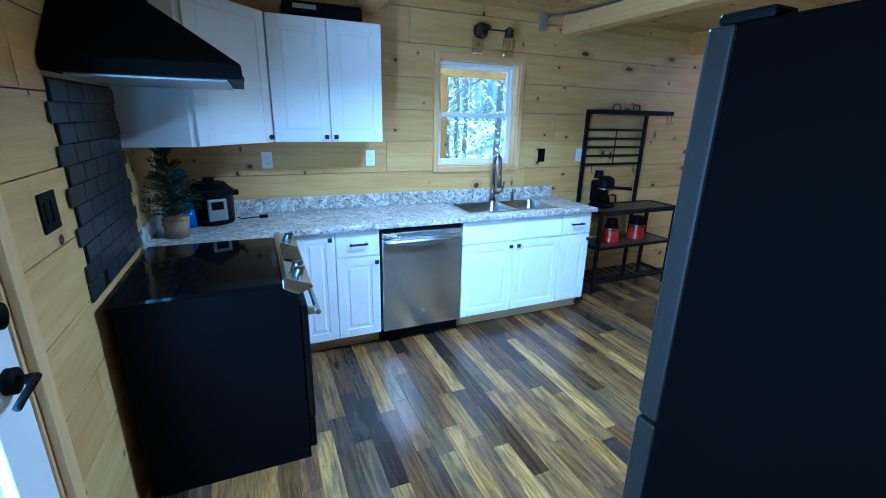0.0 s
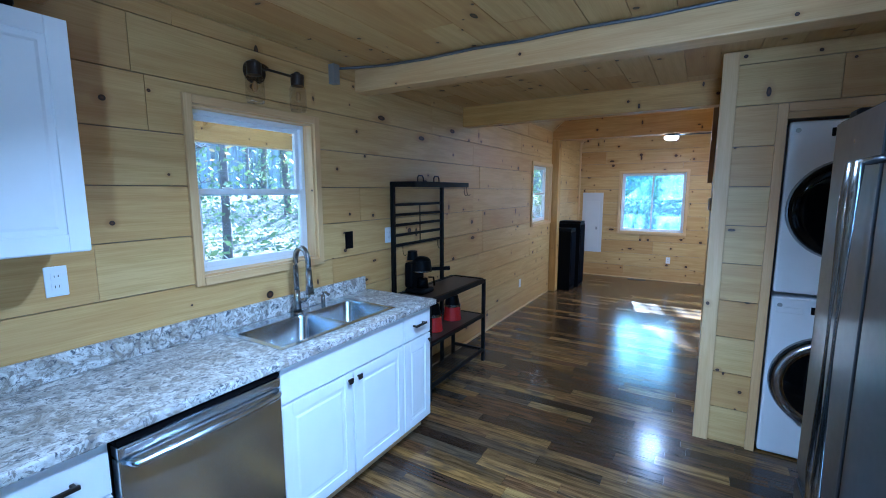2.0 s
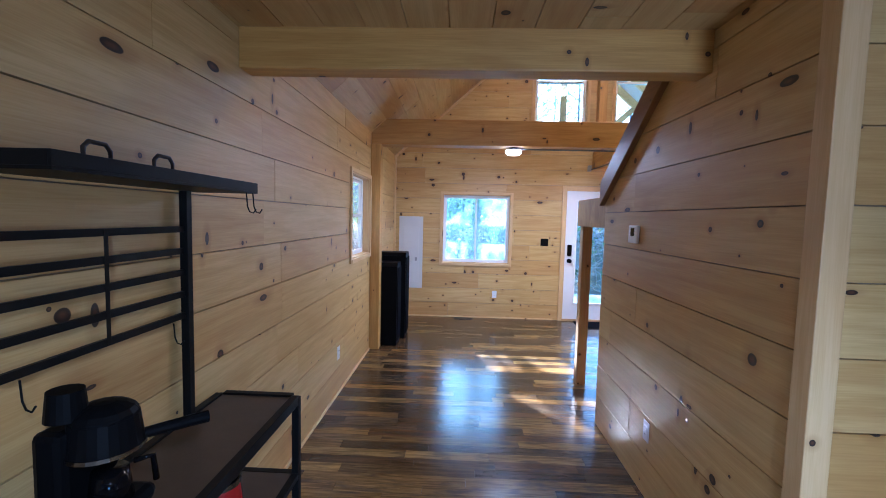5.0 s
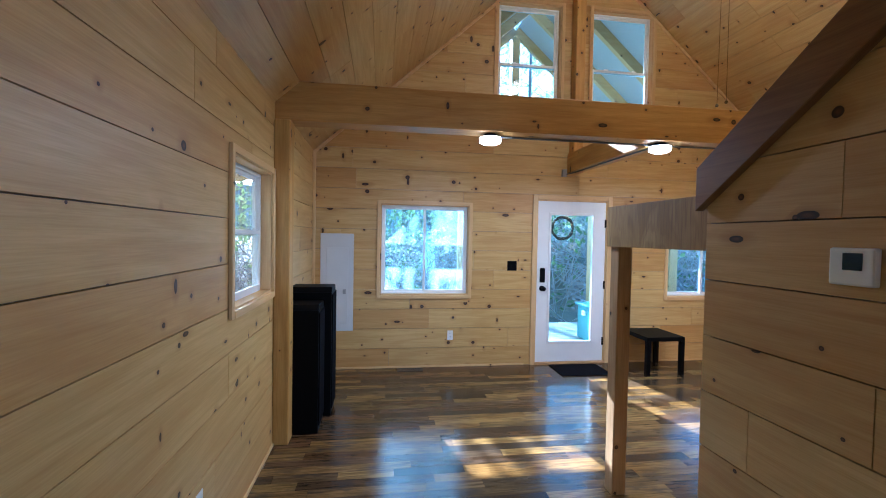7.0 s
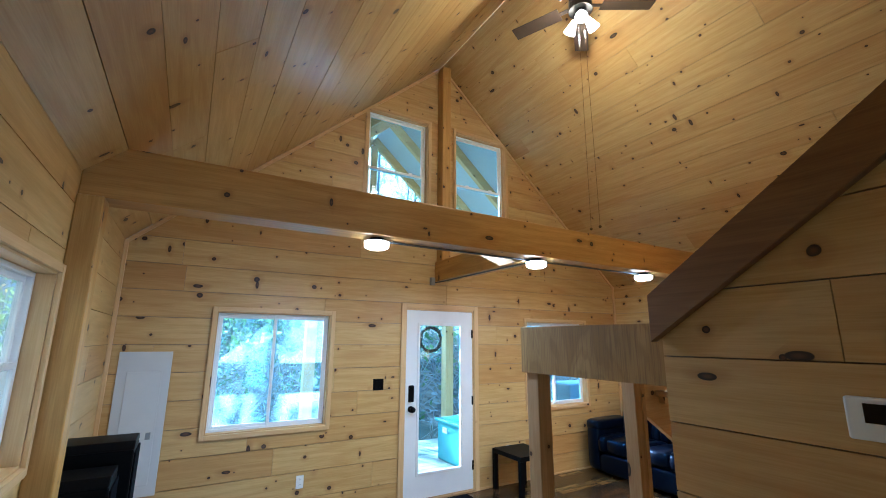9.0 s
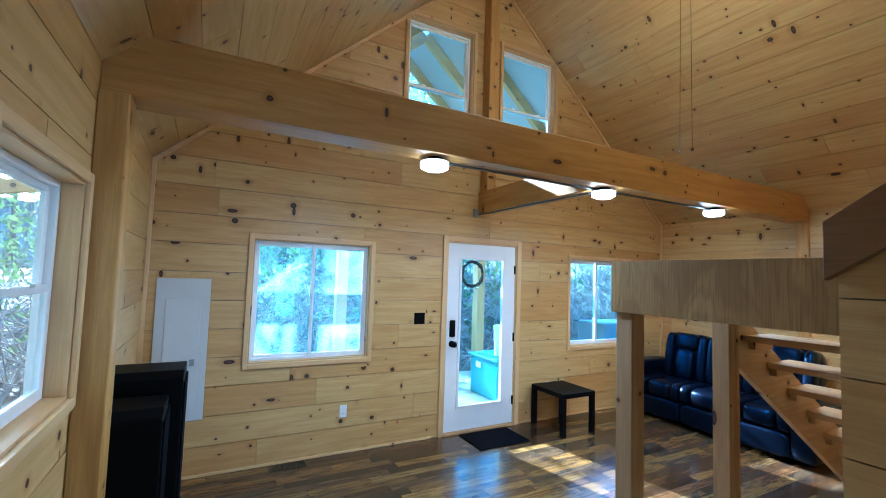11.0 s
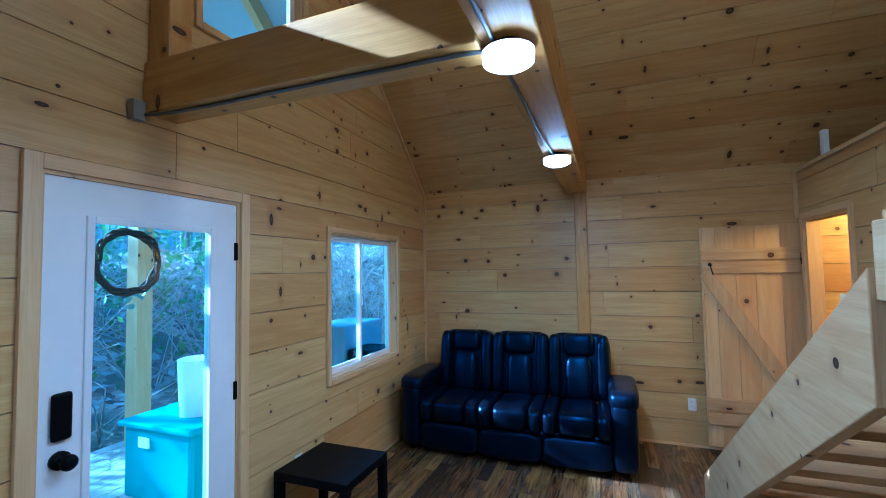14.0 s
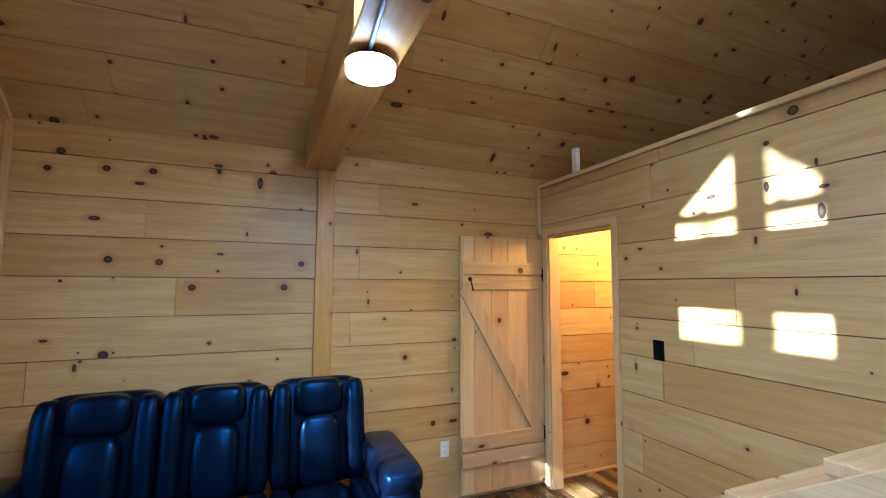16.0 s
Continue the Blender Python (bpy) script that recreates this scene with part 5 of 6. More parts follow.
add_tube(bm, (QX, QY, 1.175), (QX, QY, 1.205), 0.03, 0.035, 16)
add_box(bm, QX - 0.165, QX + 0.165, QY - 0.03, QY + 0.03, 1.09, 1.12)
solid("base_and_lid", bm, BLACK, pot, 0.004)
bm = bmesh.new()
add_tube(bm, (QX, QY, 0.945), (QX, QY, 1.10), 0.13, 0.134, 40)
solid("drum", bm, GLOSS_BLACK, pot)
m = Matrix.Translation((QX, QY, 0)) @ Matrix.Rotation(radians(18), 4, "Z")
block("panel", GREY, -0.055, 0.055, -0.146, -0.126, 0.95, 1.085, parent=pot, bevel=0.006, m=m)
block("display", GLOSS_BLACK, -0.035, 0.035, -0.149, -0.145, 1.02, 1.07, parent=pot, bevel=0.002, m=m)
BLUE = plain("blue_plastic", (0.02, 0.12, 0.5), 0.35)
bottle = thing("blue_bottle", "blue plastic bottle beside the cooker", "bottle")
bm = bmesh.new()
add_tube(bm, (-1.56, 3.20, 0.9155), (-1.56, 3.20, 1.04), 0.035, 0.032, 18)
add_tube(bm, (-1.56, 3.20, 1.04), (-1.56, 3.20, 1.07), 0.032, 0.012, 18)
solid("bottle", bm, BLUE, bottle, smooth=True)
brush = thing("blue_brush", "blue scrub brush standing behind the cooker", "brush")
bm = bmesh.new()
sweep(bm, [(-1.60, 3.36, 0.9155), (-1.60, 3.36, 1.17), (-1.59, 3.35, 1.22)], 0.012, 8)
add_ball(bm, (-1.595, 3.345, 1.235), 0.035, 1, 0.7, 0.8)
solid("brush", bm, BLUE, brush, smooth=True)
cord = thing("power_cord", "black power cord with a plug on the counter", "cord")
bm = bmesh.new()
sweep(bm, [(-1.30, 3.33, 0.93), (-1.27, 3.31, 0.921), (-1.24, 3.33, 0.9205), (-1.20, 3.35, 0.9205), (-1.16, 3.34, 0.9205)], 0.004, 6)
add_box(bm, -1.165, -1.11, 3.328, 3.352, 0.9155, 0.934)
solid("cord", bm, BLACK, cord)
# base of the added kitchen fill lamp, always out of view
kl = thing("ceiling_light", "round white base of the added kitchen fill lamp", "ceiling light")
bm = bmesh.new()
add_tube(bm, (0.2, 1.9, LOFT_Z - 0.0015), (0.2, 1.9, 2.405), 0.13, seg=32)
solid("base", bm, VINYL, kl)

# ---------------------------------------------------------------- living space
LEATHER = material("black_leather", 0.3, 0, (0.002, 0.003, 0.008), 0.42)
# blue sheen of the windows put into the specular tint
LEATHER.node_tree.nodes["Principled BSDF"].inputs["Specular Tint"].default_value = (0.14, 0.38, 1.0, 1)
n = Nodes(LEATHER)
co = n.add("TexCoord").outputs["Object"]
v = n.t.nodes.new("ShaderNodeTexVoronoi")
v.inputs["Scale"].default_value = 260
n.put(v.inputs["Vector"], co)
wr = n.noise(co, 14, 4, 0.6, 0.8)
n.bump(n.math("ADD", n.math("MULTIPLY", v.outputs["Distance"], 0.25), wr), 0.1, 0.004)
n.rough(n.math("ADD", 0.24, n.math("MULTIPLY", wr, 0.14)))


def pillow(bm, c, half, ex=0.45, ey=0.45, tilt=0.0, u=20, v=14):
    """A stuffed cushion: a rounded box."""
    m = Matrix.Translation(c) @ Matrix.Rotation(tilt, 4, "X")
    pw = lambda a, e: math.copysign(abs(a) ** e, a)
    rows = []
    for j in range(1, v):
        t = math.pi * j / v - math.pi / 2
        rows.append([bm.verts.new(m @ Vector((half[0] * pw(math.cos(t), ey) * pw(math.cos(2 * math.pi * i / u), ex), half[1] * pw(math.cos(t), ey) * pw(math.sin(2 * math.pi * i / u), ex), half[2] * pw(math.sin(t), ey)))) for i in range(u)])
    a, b = bm.verts.new(m @ Vector((0, 0, -half[2]))), bm.verts.new(m @ Vector((0, 0, half[2])))
    for p, q in zip(rows, rows[1:]):
        for i in range(u):
            bm.faces.new((p[i], p[(i + 1) % u], q[(i + 1) % u], q[i]))
    for i in range(u):
        bm.faces.new((a, rows[0][(i + 1) % u], rows[0][i]))
        bm.faces.new((b, rows[-1][i], rows[-1][(i + 1) % u]))


sofa = thing("recliner_sofa", "black leather three-seat reclining sofa with padded backs", "sofa")
block("base", LEATHER, 5.60, 7.42, -2.68, -1.93, 0.04, 0.30, parent=sofa, bevel=0.03)
SW = (7.33 - 5.69) / 3
for k in range(3):
    c = 5.69 + SW * (k + 0.5)
    bm = bmesh.new()
    pillow(bm, (c, -2.10, 0.39), (0.155, 0.27, 0.105), 0.35, 0.5)
    for s in (-1, 1):
        pillow(bm, (c + s * 0.215, -2.10, 0.39), (0.062, 0.275, 0.11), 0.5, 0.5)
    solid("seat", bm, LEATHER, sofa, smooth=True)
    bm = bmesh.new()
    pillow(bm, (c, -1.90, 0.17), (SW / 2 - 0.005, 0.05, 0.115), 0.3, 0.4)
    solid("footrest", bm, LEATHER, sofa, smooth=True)
    bm = bmesh.new()
    pillow(bm, (c, -2.56, 0.72), (SW / 2 + 0.005, 0.11, 0.31), 0.3, 0.35, radians(10))
    pillow(bm, (c, -2.50, 0.93), (0.145, 0.085, 0.105), 0.45, 0.5, radians(8))
    pillow(bm, (c, -2.43, 0.64), (0.12, 0.085, 0.20), 0.5, 0.5, radians(12))
    for s in (-1, 1):
        pillow(bm, (c + s * 0.215, -2.47, 0.73), (0.058, 0.10, 0.295), 0.6, 0.45, radians(10))
    solid("back_cushion", bm, LEATHER, sofa, smooth=True)
for x in (5.60, 7.42):
    bm = bmesh.new()
    pillow(bm, (x, -2.24, 0.34), (0.10, 0.40, 0.30), 0.3, 0.3)
    pillow(bm, (x, -2.20, 0.61), (0.115, 0.36, 0.075), 0.35, 0.5)
    solid("arm", bm, LEATHER, sofa, smooth=True)

table = thing("side_table", "small square black side table beside the door", "table")
TX0, TX1, TY0, TY1 = 7.10, 7.62, -0.83, -0.35
block("top", BLACK, TX0, TX1, TY0, TY1, 0.40, 0.45, parent=table, bevel=0.004)
for x in (TX0, TX1 - 0.05):
    for y in (TY0, TY1 - 0.05):
        block("leg", BLACK, x, x + 0.05, y, y + 0.05, 0.0, 0.40, parent=table, bevel=0.003)
mat_ = thing("door_mat", "dark navy rectangular door mat", "mat")
block("mat", DARK_MAT, 7.17, 7.60, 0.03, 0.64, 0.0008, 0.012, parent=mat_, bevel=0.005)

panel = thing("breaker_panel", "flat white electrical panel cover on the wall", "electrical panel")
block("cover", plain("panel_paint", (0.62, 0.63, 0.64), 0.45), XE - 0.012, XE - 0.0015, 3.04, 3.418, 0.455, 1.594, parent=panel, bevel=0.003)
block("door", plain("panel_door_paint", (0.64, 0.65, 0.66), 0.42), XE - 0.018, XE - 0.012, 3.10, 3.35, 0.54, 1.43, parent=panel, bevel=0.003)
block("latch", GREY, XE - 0.023, XE - 0.018, 3.125, 3.16, 0.89, 0.945, parent=panel, bevel=0.002)
for x0, x1, y0, h in ((6.0, 6.31, 3.19, 1.02), (6.34, 6.66, 3.13, 1.12)):
    sp_ = thing("speaker_tower", "tall black box with chamfered top against the wall", "speaker", "tall black boxes")
    bm = bmesh.new()
    add_box(bm, x0, x1, y0 + 0.01, YN - 0.006, 0, h - 0.04)
    solid("body", bm, BLACK, sp_, 0.008)
    bm = bmesh.new()
    vs = add_box(bm, x0, x1, y0 + 0.01, YN - 0.006, h - 0.04, h)
    for w in vs:
        if w.co.z > h - 0.01:
            w.co.x += 0.05 if w.co.x < (x0 + x1) / 2 else -0.02
    solid("cap", bm, BLACK, sp_, 0.006)
    block("grille", DARK_MAT, x0 + 0.015, x1 - 0.015, y0, y0 + 0.0095, 0.06, h - 0.06, parent=sp_, bevel=0.003)

# three lamps under the tie beam, the fourth disc added for the kitchen fill
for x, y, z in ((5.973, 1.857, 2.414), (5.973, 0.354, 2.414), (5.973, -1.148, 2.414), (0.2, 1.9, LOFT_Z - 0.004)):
    under = "under the tie beam" if x > 3 else "added unseen on the kitchen ceiling"
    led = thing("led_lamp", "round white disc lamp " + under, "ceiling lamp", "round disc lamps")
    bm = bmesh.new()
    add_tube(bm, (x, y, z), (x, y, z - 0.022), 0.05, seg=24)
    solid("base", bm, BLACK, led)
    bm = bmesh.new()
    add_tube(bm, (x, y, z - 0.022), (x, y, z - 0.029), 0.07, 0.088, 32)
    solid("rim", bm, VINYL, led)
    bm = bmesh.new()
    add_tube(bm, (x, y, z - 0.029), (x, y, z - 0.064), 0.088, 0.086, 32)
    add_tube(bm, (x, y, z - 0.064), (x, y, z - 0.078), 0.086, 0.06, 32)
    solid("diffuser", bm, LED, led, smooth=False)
jb2 = thing("junction_box", "small grey steel junction box beside the gable post", "junction box")
block("box", GREY, XE - 0.045, XE - 0.001, 0.455, 0.51, 2.35, 2.44, parent=jb2, bevel=0.003)
conduit("beam_conduit", "grey flexible conduit along the tie beam", [(XE - 0.03, 0.46, 2.38), (7.5, 0.42, 2.385), (7.3, 0.40, 2.391), (6.6, 0.40, 2.391), (6.12, 0.39, 2.391), (6.03, 0.36, 2.402), (5.975, 0.354, 2.404)])
conduit("beam_conduit", "grey flexible conduit under the tie beam", [(6.0, 1.80, 2.404)] + [(6.01 + 0.004 * (k % 2), 1.6 - k * 0.3, 2.405) for k in range(9)] + [(5.99, -1.10, 2.404)])

fan = thing("ceiling_fan", "ceiling fan with dark blades and white glass shades", "ceiling fan")
CX, CY, CZ = 5.30, RIDGE_Y, 4.52
bm = bmesh.new()
add_tube(bm, (CX, CY, RIDGE_Z - 0.02), (CX, CY, CZ + 0.08), 0.012)
add_tube(bm, (CX, CY, CZ + 0.08), (CX, CY, CZ - 0.06), 0.09, 0.10, 24)
add_tube(bm, (CX, CY, CZ - 0.06), (CX, CY, CZ - 0.13), 0.05, 0.06, 20)
solid("motor", bm, BRONZE, fan)
for k in range(5):
    a = 2 * math.pi * k / 5 + 0.4
    m = Matrix.Translation((CX, CY, CZ)) @ Matrix.Rotation(a, 4, "Z") @ Matrix.Rotation(radians(10), 4, "X")
    bm = bmesh.new()
    add_box(bm, 0.09, 0.2, -0.02, 0.02, -0.004, 0.004, m)
    add_box(bm, 0.18, 0.62, -0.065, 0.065, -0.004, 0.004, m)
    solid("blade", bm, DARK_BOARD, fan, 0.004)
for k in range(3):
    a = 2 * math.pi * k / 3 + 0.2
    bm = bmesh.new()
    p = Vector((CX + 0.06 * math.cos(a), CY + 0.06 * math.sin(a), CZ - 0.12))
    q2 = p + Vector((0.06 * math.cos(a), 0.06 * math.sin(a), -0.09))
    add_tube(bm, p, q2, 0.022, 0.05, 20)
    solid("shade", bm, WARM_BULB, fan, smooth=True)
for dx in (-0.03, 0.03):
    bm = bmesh.new()
    sweep(bm, [(CX + dx, CY, CZ - 0.13), (CX + dx * 1.4, CY, 2.56)], 0.0016, 5)
    add_ball(bm, (CX + dx * 1.4, CY, 2.55), 0.011)
    solid("pull_chain", bm, CHROME, fan)

vent = thing("floor_register", "dark brown slotted floor register by the panel", "floor vent")
boxes("rim", BRONZE, [(7.51, 7.522, 2.22, 2.52, 0.0006, 0.006), (7.608, 7.62, 2.22, 2.52, 0.0006, 0.006), (7.522, 7.608, 2.22, 2.232, 0.0006, 0.006), (7.522, 7.608, 2.508, 2.52, 0.0006, 0.006)], vent, 0.001)
boxes("slat", BRONZE, [(7.523, 7.607, 2.24 + k * 0.0225, 2.253 + k * 0.0225, 0.0006, 0.0045) for k in range(12)], vent, 0)

# stairs
stairs = thing("staircase", "unfinished pine staircase with a plywood landing", "staircase")
PLY = material("plywood", 0.65)
n = Nodes(PLY)
co = n.add("TexCoord").outputs["Object"]
fig = n.noise(n.mapping(co, (3.4, 3.4, 1.1), (3, 1, 4)), 1.6, 2.5, 0.5, 0.9)
band = n.math("SINE", n.math("MULTIPLY", fig, 46.0))
fib = n.noise(n.mapping(co, (160, 160, 5)), 1.0, 3)
col = n.mix(n.ramp(fig, (0.38, 0.0), (0.62, 1.0)), (0.44, 0.275, 0.08), (0.30, 0.17, 0.042))
col = n.mix(n.ramp(band, (0.1, 0.0), (1.0, 0.45)), col, (0.26, 0.145, 0.04))
col = n.mix(n.ramp(fib, (0.48, 0.0), (0.66, 0.6)), col, (0.2, 0.115, 0.038))
n.base(col)
n.bump(fib, 0.3, 0.001)
block("landing_face", PLY, 4.115, 5.075, 1.30, 1.32, 1.535, 1.78, parent=stairs, bevel=0.002)
block("landing_side", RAW_PINE, 5.055, 5.075, 0.40, 1.298, 1.56, 1.755, parent=stairs, bevel=0.003)
block("landing_deck", RAW_PINE, LOFT_X + 0.002, 5.053, 0.40, 1.298, 1.745, 1.779, parent=stairs, bevel=0.002)
POST_PINE = pine("pine_post", (0.46, 0.31, 0.155), (0.33, 0.205, 0.09), 0.8, 0.65)
block("post", POST_PINE, 4.975, 5.065, 1.205, 1.295, 0, 1.56, parent=stairs, bevel=0.005)
block("post", BEAM_PINE, LOFT_X + 0.003, LOFT_X + 0.09, 1.205, 1.298, 0, 1.744, parent=stairs, bevel=0.005)
boxes("post", POST_PINE, [(4.955, 5.045, 0.425, 0.46, 0, 1.744), (4.955, 5.045, 0.463, 0.53, 0, 1.744)], stairs, 0.004)
bm = bmesh.new()
for x0 in (5.05,):
    pts = [(0.40, 1.64), (-1.83, 0.165), (-1.83, 0.0), (-1.57, 0.0), (0.40, 1.30)]
    a, b = ([bm.verts.new((x, y, z)) for y, z in pts] for x in (x0, x0 + 0.04))
    bm.faces.new(a), bm.faces.new(b)
    for k in range(5):
        bm.faces.new((a[k], a[(k + 1) % 5], b[(k + 1) % 5], b[k]))
solid("stringer", bm, RAW_PINE, stairs, 0.004)
bm = bmesh.new()
a, b = ([bm.verts.new((x, y, z)) for y, z in pts] for x in (LOFT_X + 0.003, LOFT_X + 0.041))
bm.faces.new(a), bm.faces.new(b)
for k in range(5):
    bm.faces.new((a[k], a[(k + 1) % 5], b[(k + 1) % 5], b[k]))
solid("stringer", bm, RAW_PINE, stairs, 0.004)
for k in range(1, 10):
    z, y = 1.74 - 0.178 * k, 0.40 - 0.247 * k
    block("tread", RAW_PINE, LOFT_X + 0.042, 5.049, y, y + 0.275, z - 0.038, z, parent=stairs, bevel=0.005)
    if z > 0.3:
        block("cleat", RAW_PINE, 5.01, 5.049, y + 0.03, y + 0.24, z - 0.085, z - 0.0385, parent=stairs, bevel=0.003)
for k in range(1, 4):
    z, x = 1.78 + 0.165 * k, LOFT_X - 0.26 * k
    block("tread", RAW_PINE, x, x + 0.275, 0.405, 1.232, z - 0.038, z, parent=stairs, bevel=0.005)
newel = thing("loft_newel", "white painted stub post on the loft edge", "post")
block("post", VINYL, LOFT_X - 0.06, LOFT_X - 0.02, -2.36, -2.31, 2.473, 2.68, parent=newel, bevel=0.003)

# barn door folded back on the south wall
barn = thing("barn_door", "open pine plank door with Z bracing against the wall", "door")
rng = random.Random(9)
x = 4.13
while x < 4.885:
    w = min(rng.choice((0.10, 0.15, 0.19)), 4.89 - x)
    block("plank", TRIM_PINE, x + 0.001, x + w - 0.001, YS + 0.03, YS + 0.05, 0.04, 2.0, parent=barn, bevel=0.002)
    x += w
for z0, z1 in ((1.58, 1.685), (1.70, 1.80), (0.24, 0.345), (0.36, 0.47)):
    block("batten", RAW_PINE, 4.15, 4.885, YS + 0.05, YS + 0.07, z0, z1, parent=barn, bevel=0.003)
d = Vector((4.20, 0, 0.47)) - Vector((4.85, 0, 1.58))
m = Matrix.Translation((4.525, YS + 0.06, 1.025)) @ Matrix.Rotation(math.atan2(-d.z, d.x) , 4, "Y")
block("brace", RAW_PINE, -0.66, 0.66, -0.0098, 0.0098, -0.058, 0.058, parent=barn, bevel=0.003, m=m)
for z in (0.42, 1.70):
    block("hinge", BLACK, 4.128, 4.15, YS + 0.048, YS + 0.074, z - 0.05, z + 0.05, parent=barn, bevel=0.002)
bm = bmesh.new()
sweep(bm, [(4.82, YS + 0.07, 1.66), (4.82, YS + 0.09, 1.655), (4.81, YS + 0.092, 1.60), (4.80, YS + 0.085, 1.57)], 0.005, 6)
add_tube(bm, (4.82, YS + 0.068, 1.66), (4.82, YS + 0.078, 1.66), 0.016)
solid("latch_hook", bm, BLACK, barn, smooth=True)

# ---------------------------------------------------------------- outside
LITTER = material("leaf_litter", 0.9)
n = Nodes(LITTER)
co = n.add("TexCoord").outputs["Object"]
v = n.t.nodes.new("ShaderNodeTexVoronoi")
v.inputs["Scale"].default_value = 9
n.put(v.inputs["Vector"], co)
sc = n.t.nodes.new("ShaderNodeSeparateColor")
n.put(sc.inputs[0], v.outputs["Color"])
big = n.noise(co, 0.5, 4)
col = n.ramp(sc.outputs[0], (0.0, (0.07, 0.05, 0.038)), (0.4, (0.22, 0.165, 0.12)), (0.75, (0.36, 0.28, 0.20)), (1.0, (0.48, 0.43, 0.38)))
n.base(n.mix(n.ramp(big, (0.45, 0.0), (0.6, 1.0)), col, (0.10, 0.095, 0.06)))
n.bump(v.outputs["Distance"], 0.6, 0.03)


def hill(x, y):
    s = lambda t: max(0.0, min(1.0, t)) ** 2 * (3 - 2 * max(0.0, min(1.0, t)))
    east = s((x - 10.6) / 7.0) * (2.4 if y < 1 else 1.6)
    south = s((-y - 4.2) / 6.0) * 3.0
    wob = 0.25 * noise.noise(Vector((x * 0.4, y * 0.4, 0))) if max(abs(x - 3), abs(y)) > 9 else 0
    return -0.42 + max(east, south) + wob


bm = bmesh.new()
ticks = [-900, -400, -150, -70, -40] + [-28 + 1.4 * k for k in range(48)] + [42, 60, 90, 160, 400, 900]
grid = [[bm.verts.new((x + 4, y, hill(x + 4, y))) for y in ticks] for x in ticks]
for i in range(len(ticks) - 1):
    for j in range(len(ticks) - 1):
        bm.faces.new((grid[i][j], grid[i + 1][j], grid[i + 1][j + 1], grid[i][j + 1]))
structure(to_object("ground", bm, LITTER), "ground covered in brown leaf litter rising to a bank")

METAL_ROOF = plain("roof_metal", (0.55, 0.57, 0.60), 0.45, 0.2, scale=2)
DECK = plain("deck_boards", (0.42, 0.36, 0.28), 0.7, vary=0.25, scale=9, bump=0.2)
for s, y0 in ((1, YN), (-1, YS)):
    m = Matrix.Translation((0, y0, EAVE)) @ Matrix.Rotation(-s * PITCH, 4, "X")
    # slab over the house is unseen, added to block light leaks
    for x0, x1, lift, nm in ((XW - 0.4, XE + 0.14, 0.09, "roof_house"), (XE + 0.15, XE + 2.75, 0.09, "roof_porch")):
        structure(block(nm, METAL_ROOF, x0, x1, *((-LENGTH - 0.02, 0.45) if s > 0 else (-0.45, LENGTH + 0.02)), lift, lift + 0.06, bevel=0, m=m), "light metal roof slope")
porch = thing("front_porch", "open timber porch frame with posts and roof truss", "porch")
PXF = 10.2
for y in (YN + 0.1, 1.27, -1.26, YS - 0.1):
    block("post", TRIM_PINE, PXF - 0.08, PXF + 0.08, y - 0.08, y + 0.08, -0.05, 2.40, parent=porch)
block("beam", TRIM_PINE, PXF - 0.08, PXF + 0.08, YS - 0.3, YN + 0.3, 2.40, 2.62, parent=porch)
block("king_post", TRIM_PINE, PXF - 0.07, PXF + 0.07, RIDGE_Y - 0.07, RIDGE_Y + 0.07, 2.62, 5.2, parent=porch)
for s, y0 in ((1, YN), (-1, YS)):
    m = Matrix.Translation((0, y0, EAVE)) @ Matrix.Rotation(-s * PITCH, 4, "X")
    for x in (XE + 0.9, XE + 1.75, PXF):
        block("rafter", TRIM_PINE, x - 0.04, x + 0.04, *((-LENGTH, 0.35) if s > 0 else (-0.35, LENGTH)), -0.06, 0.085, parent=porch, m=m)
    d = Vector((0, s * 1.5, 1.35))
    a_ = math.atan2(d.z, d.y)
    m = Matrix.Translation((PXF, RIDGE_Y + s * 0.75, 3.30)) @ Matrix.Rotation(a_, 4, "X")
    block("brace", TRIM_PINE, -0.05, 0.05, -0.98, 0.98, -0.06, 0.06, parent=porch, m=m)
deck = thing("porch_deck", "weathered board deck of the front porch", "deck")
for k in range(18):
    block("board", DECK, XE + 0.14 + k * 0.145, XE + 0.28 + k * 0.145, YS - 0.2, YN + 0.2, -0.075, -0.04, parent=deck, bevel=0.004)
boxes("joist", DECK, [(XE + 0.14, PXF + 0.1, y - 0.03, y + 0.03, -0.42, -0.076) for y in (-2.6, -0.8, 1.0, 3.2)], deck, 0)
tote = thing("storage_tote", "teal plastic storage box with a lid on the porch", "storage box")
block("tub", TEAL, 8.50, 9.22, -1.02, -0.50, -0.0395, 0.50, parent=tote, bevel=0.03)
block("lid", TEAL, 8.47, 9.25, -1.05, -0.47, 0.50, 0.545, parent=tote, bevel=0.015)
block("handle", VINYL, 8.92, 9.04, -0.50, -0.485, 0.36, 0.44, parent=tote, bevel=0.008)
drum = thing("white_bucket", "white plastic drum standing on the box", "bucket")
bm = bmesh.new()
add_tube(bm, (8.80, -0.80, 0.546), (8.80, -0.80, 0.98), 0.13, 0.15, 28)
solid("tub", bm, VINYL, drum, smooth=False)
bin_ = thing("grey_bin", "pale grey bin with black box outside the window", "bin")
block("bin", plain("pale_grey", (0.22, 0.24, 0.25), 0.5), 8.9, 9.5, -4.0, -3.02, -0.42, 0.95, parent=bin_, bevel=0.03)
crate = thing("black_crate", "black plastic crate beside the bin", "crate")
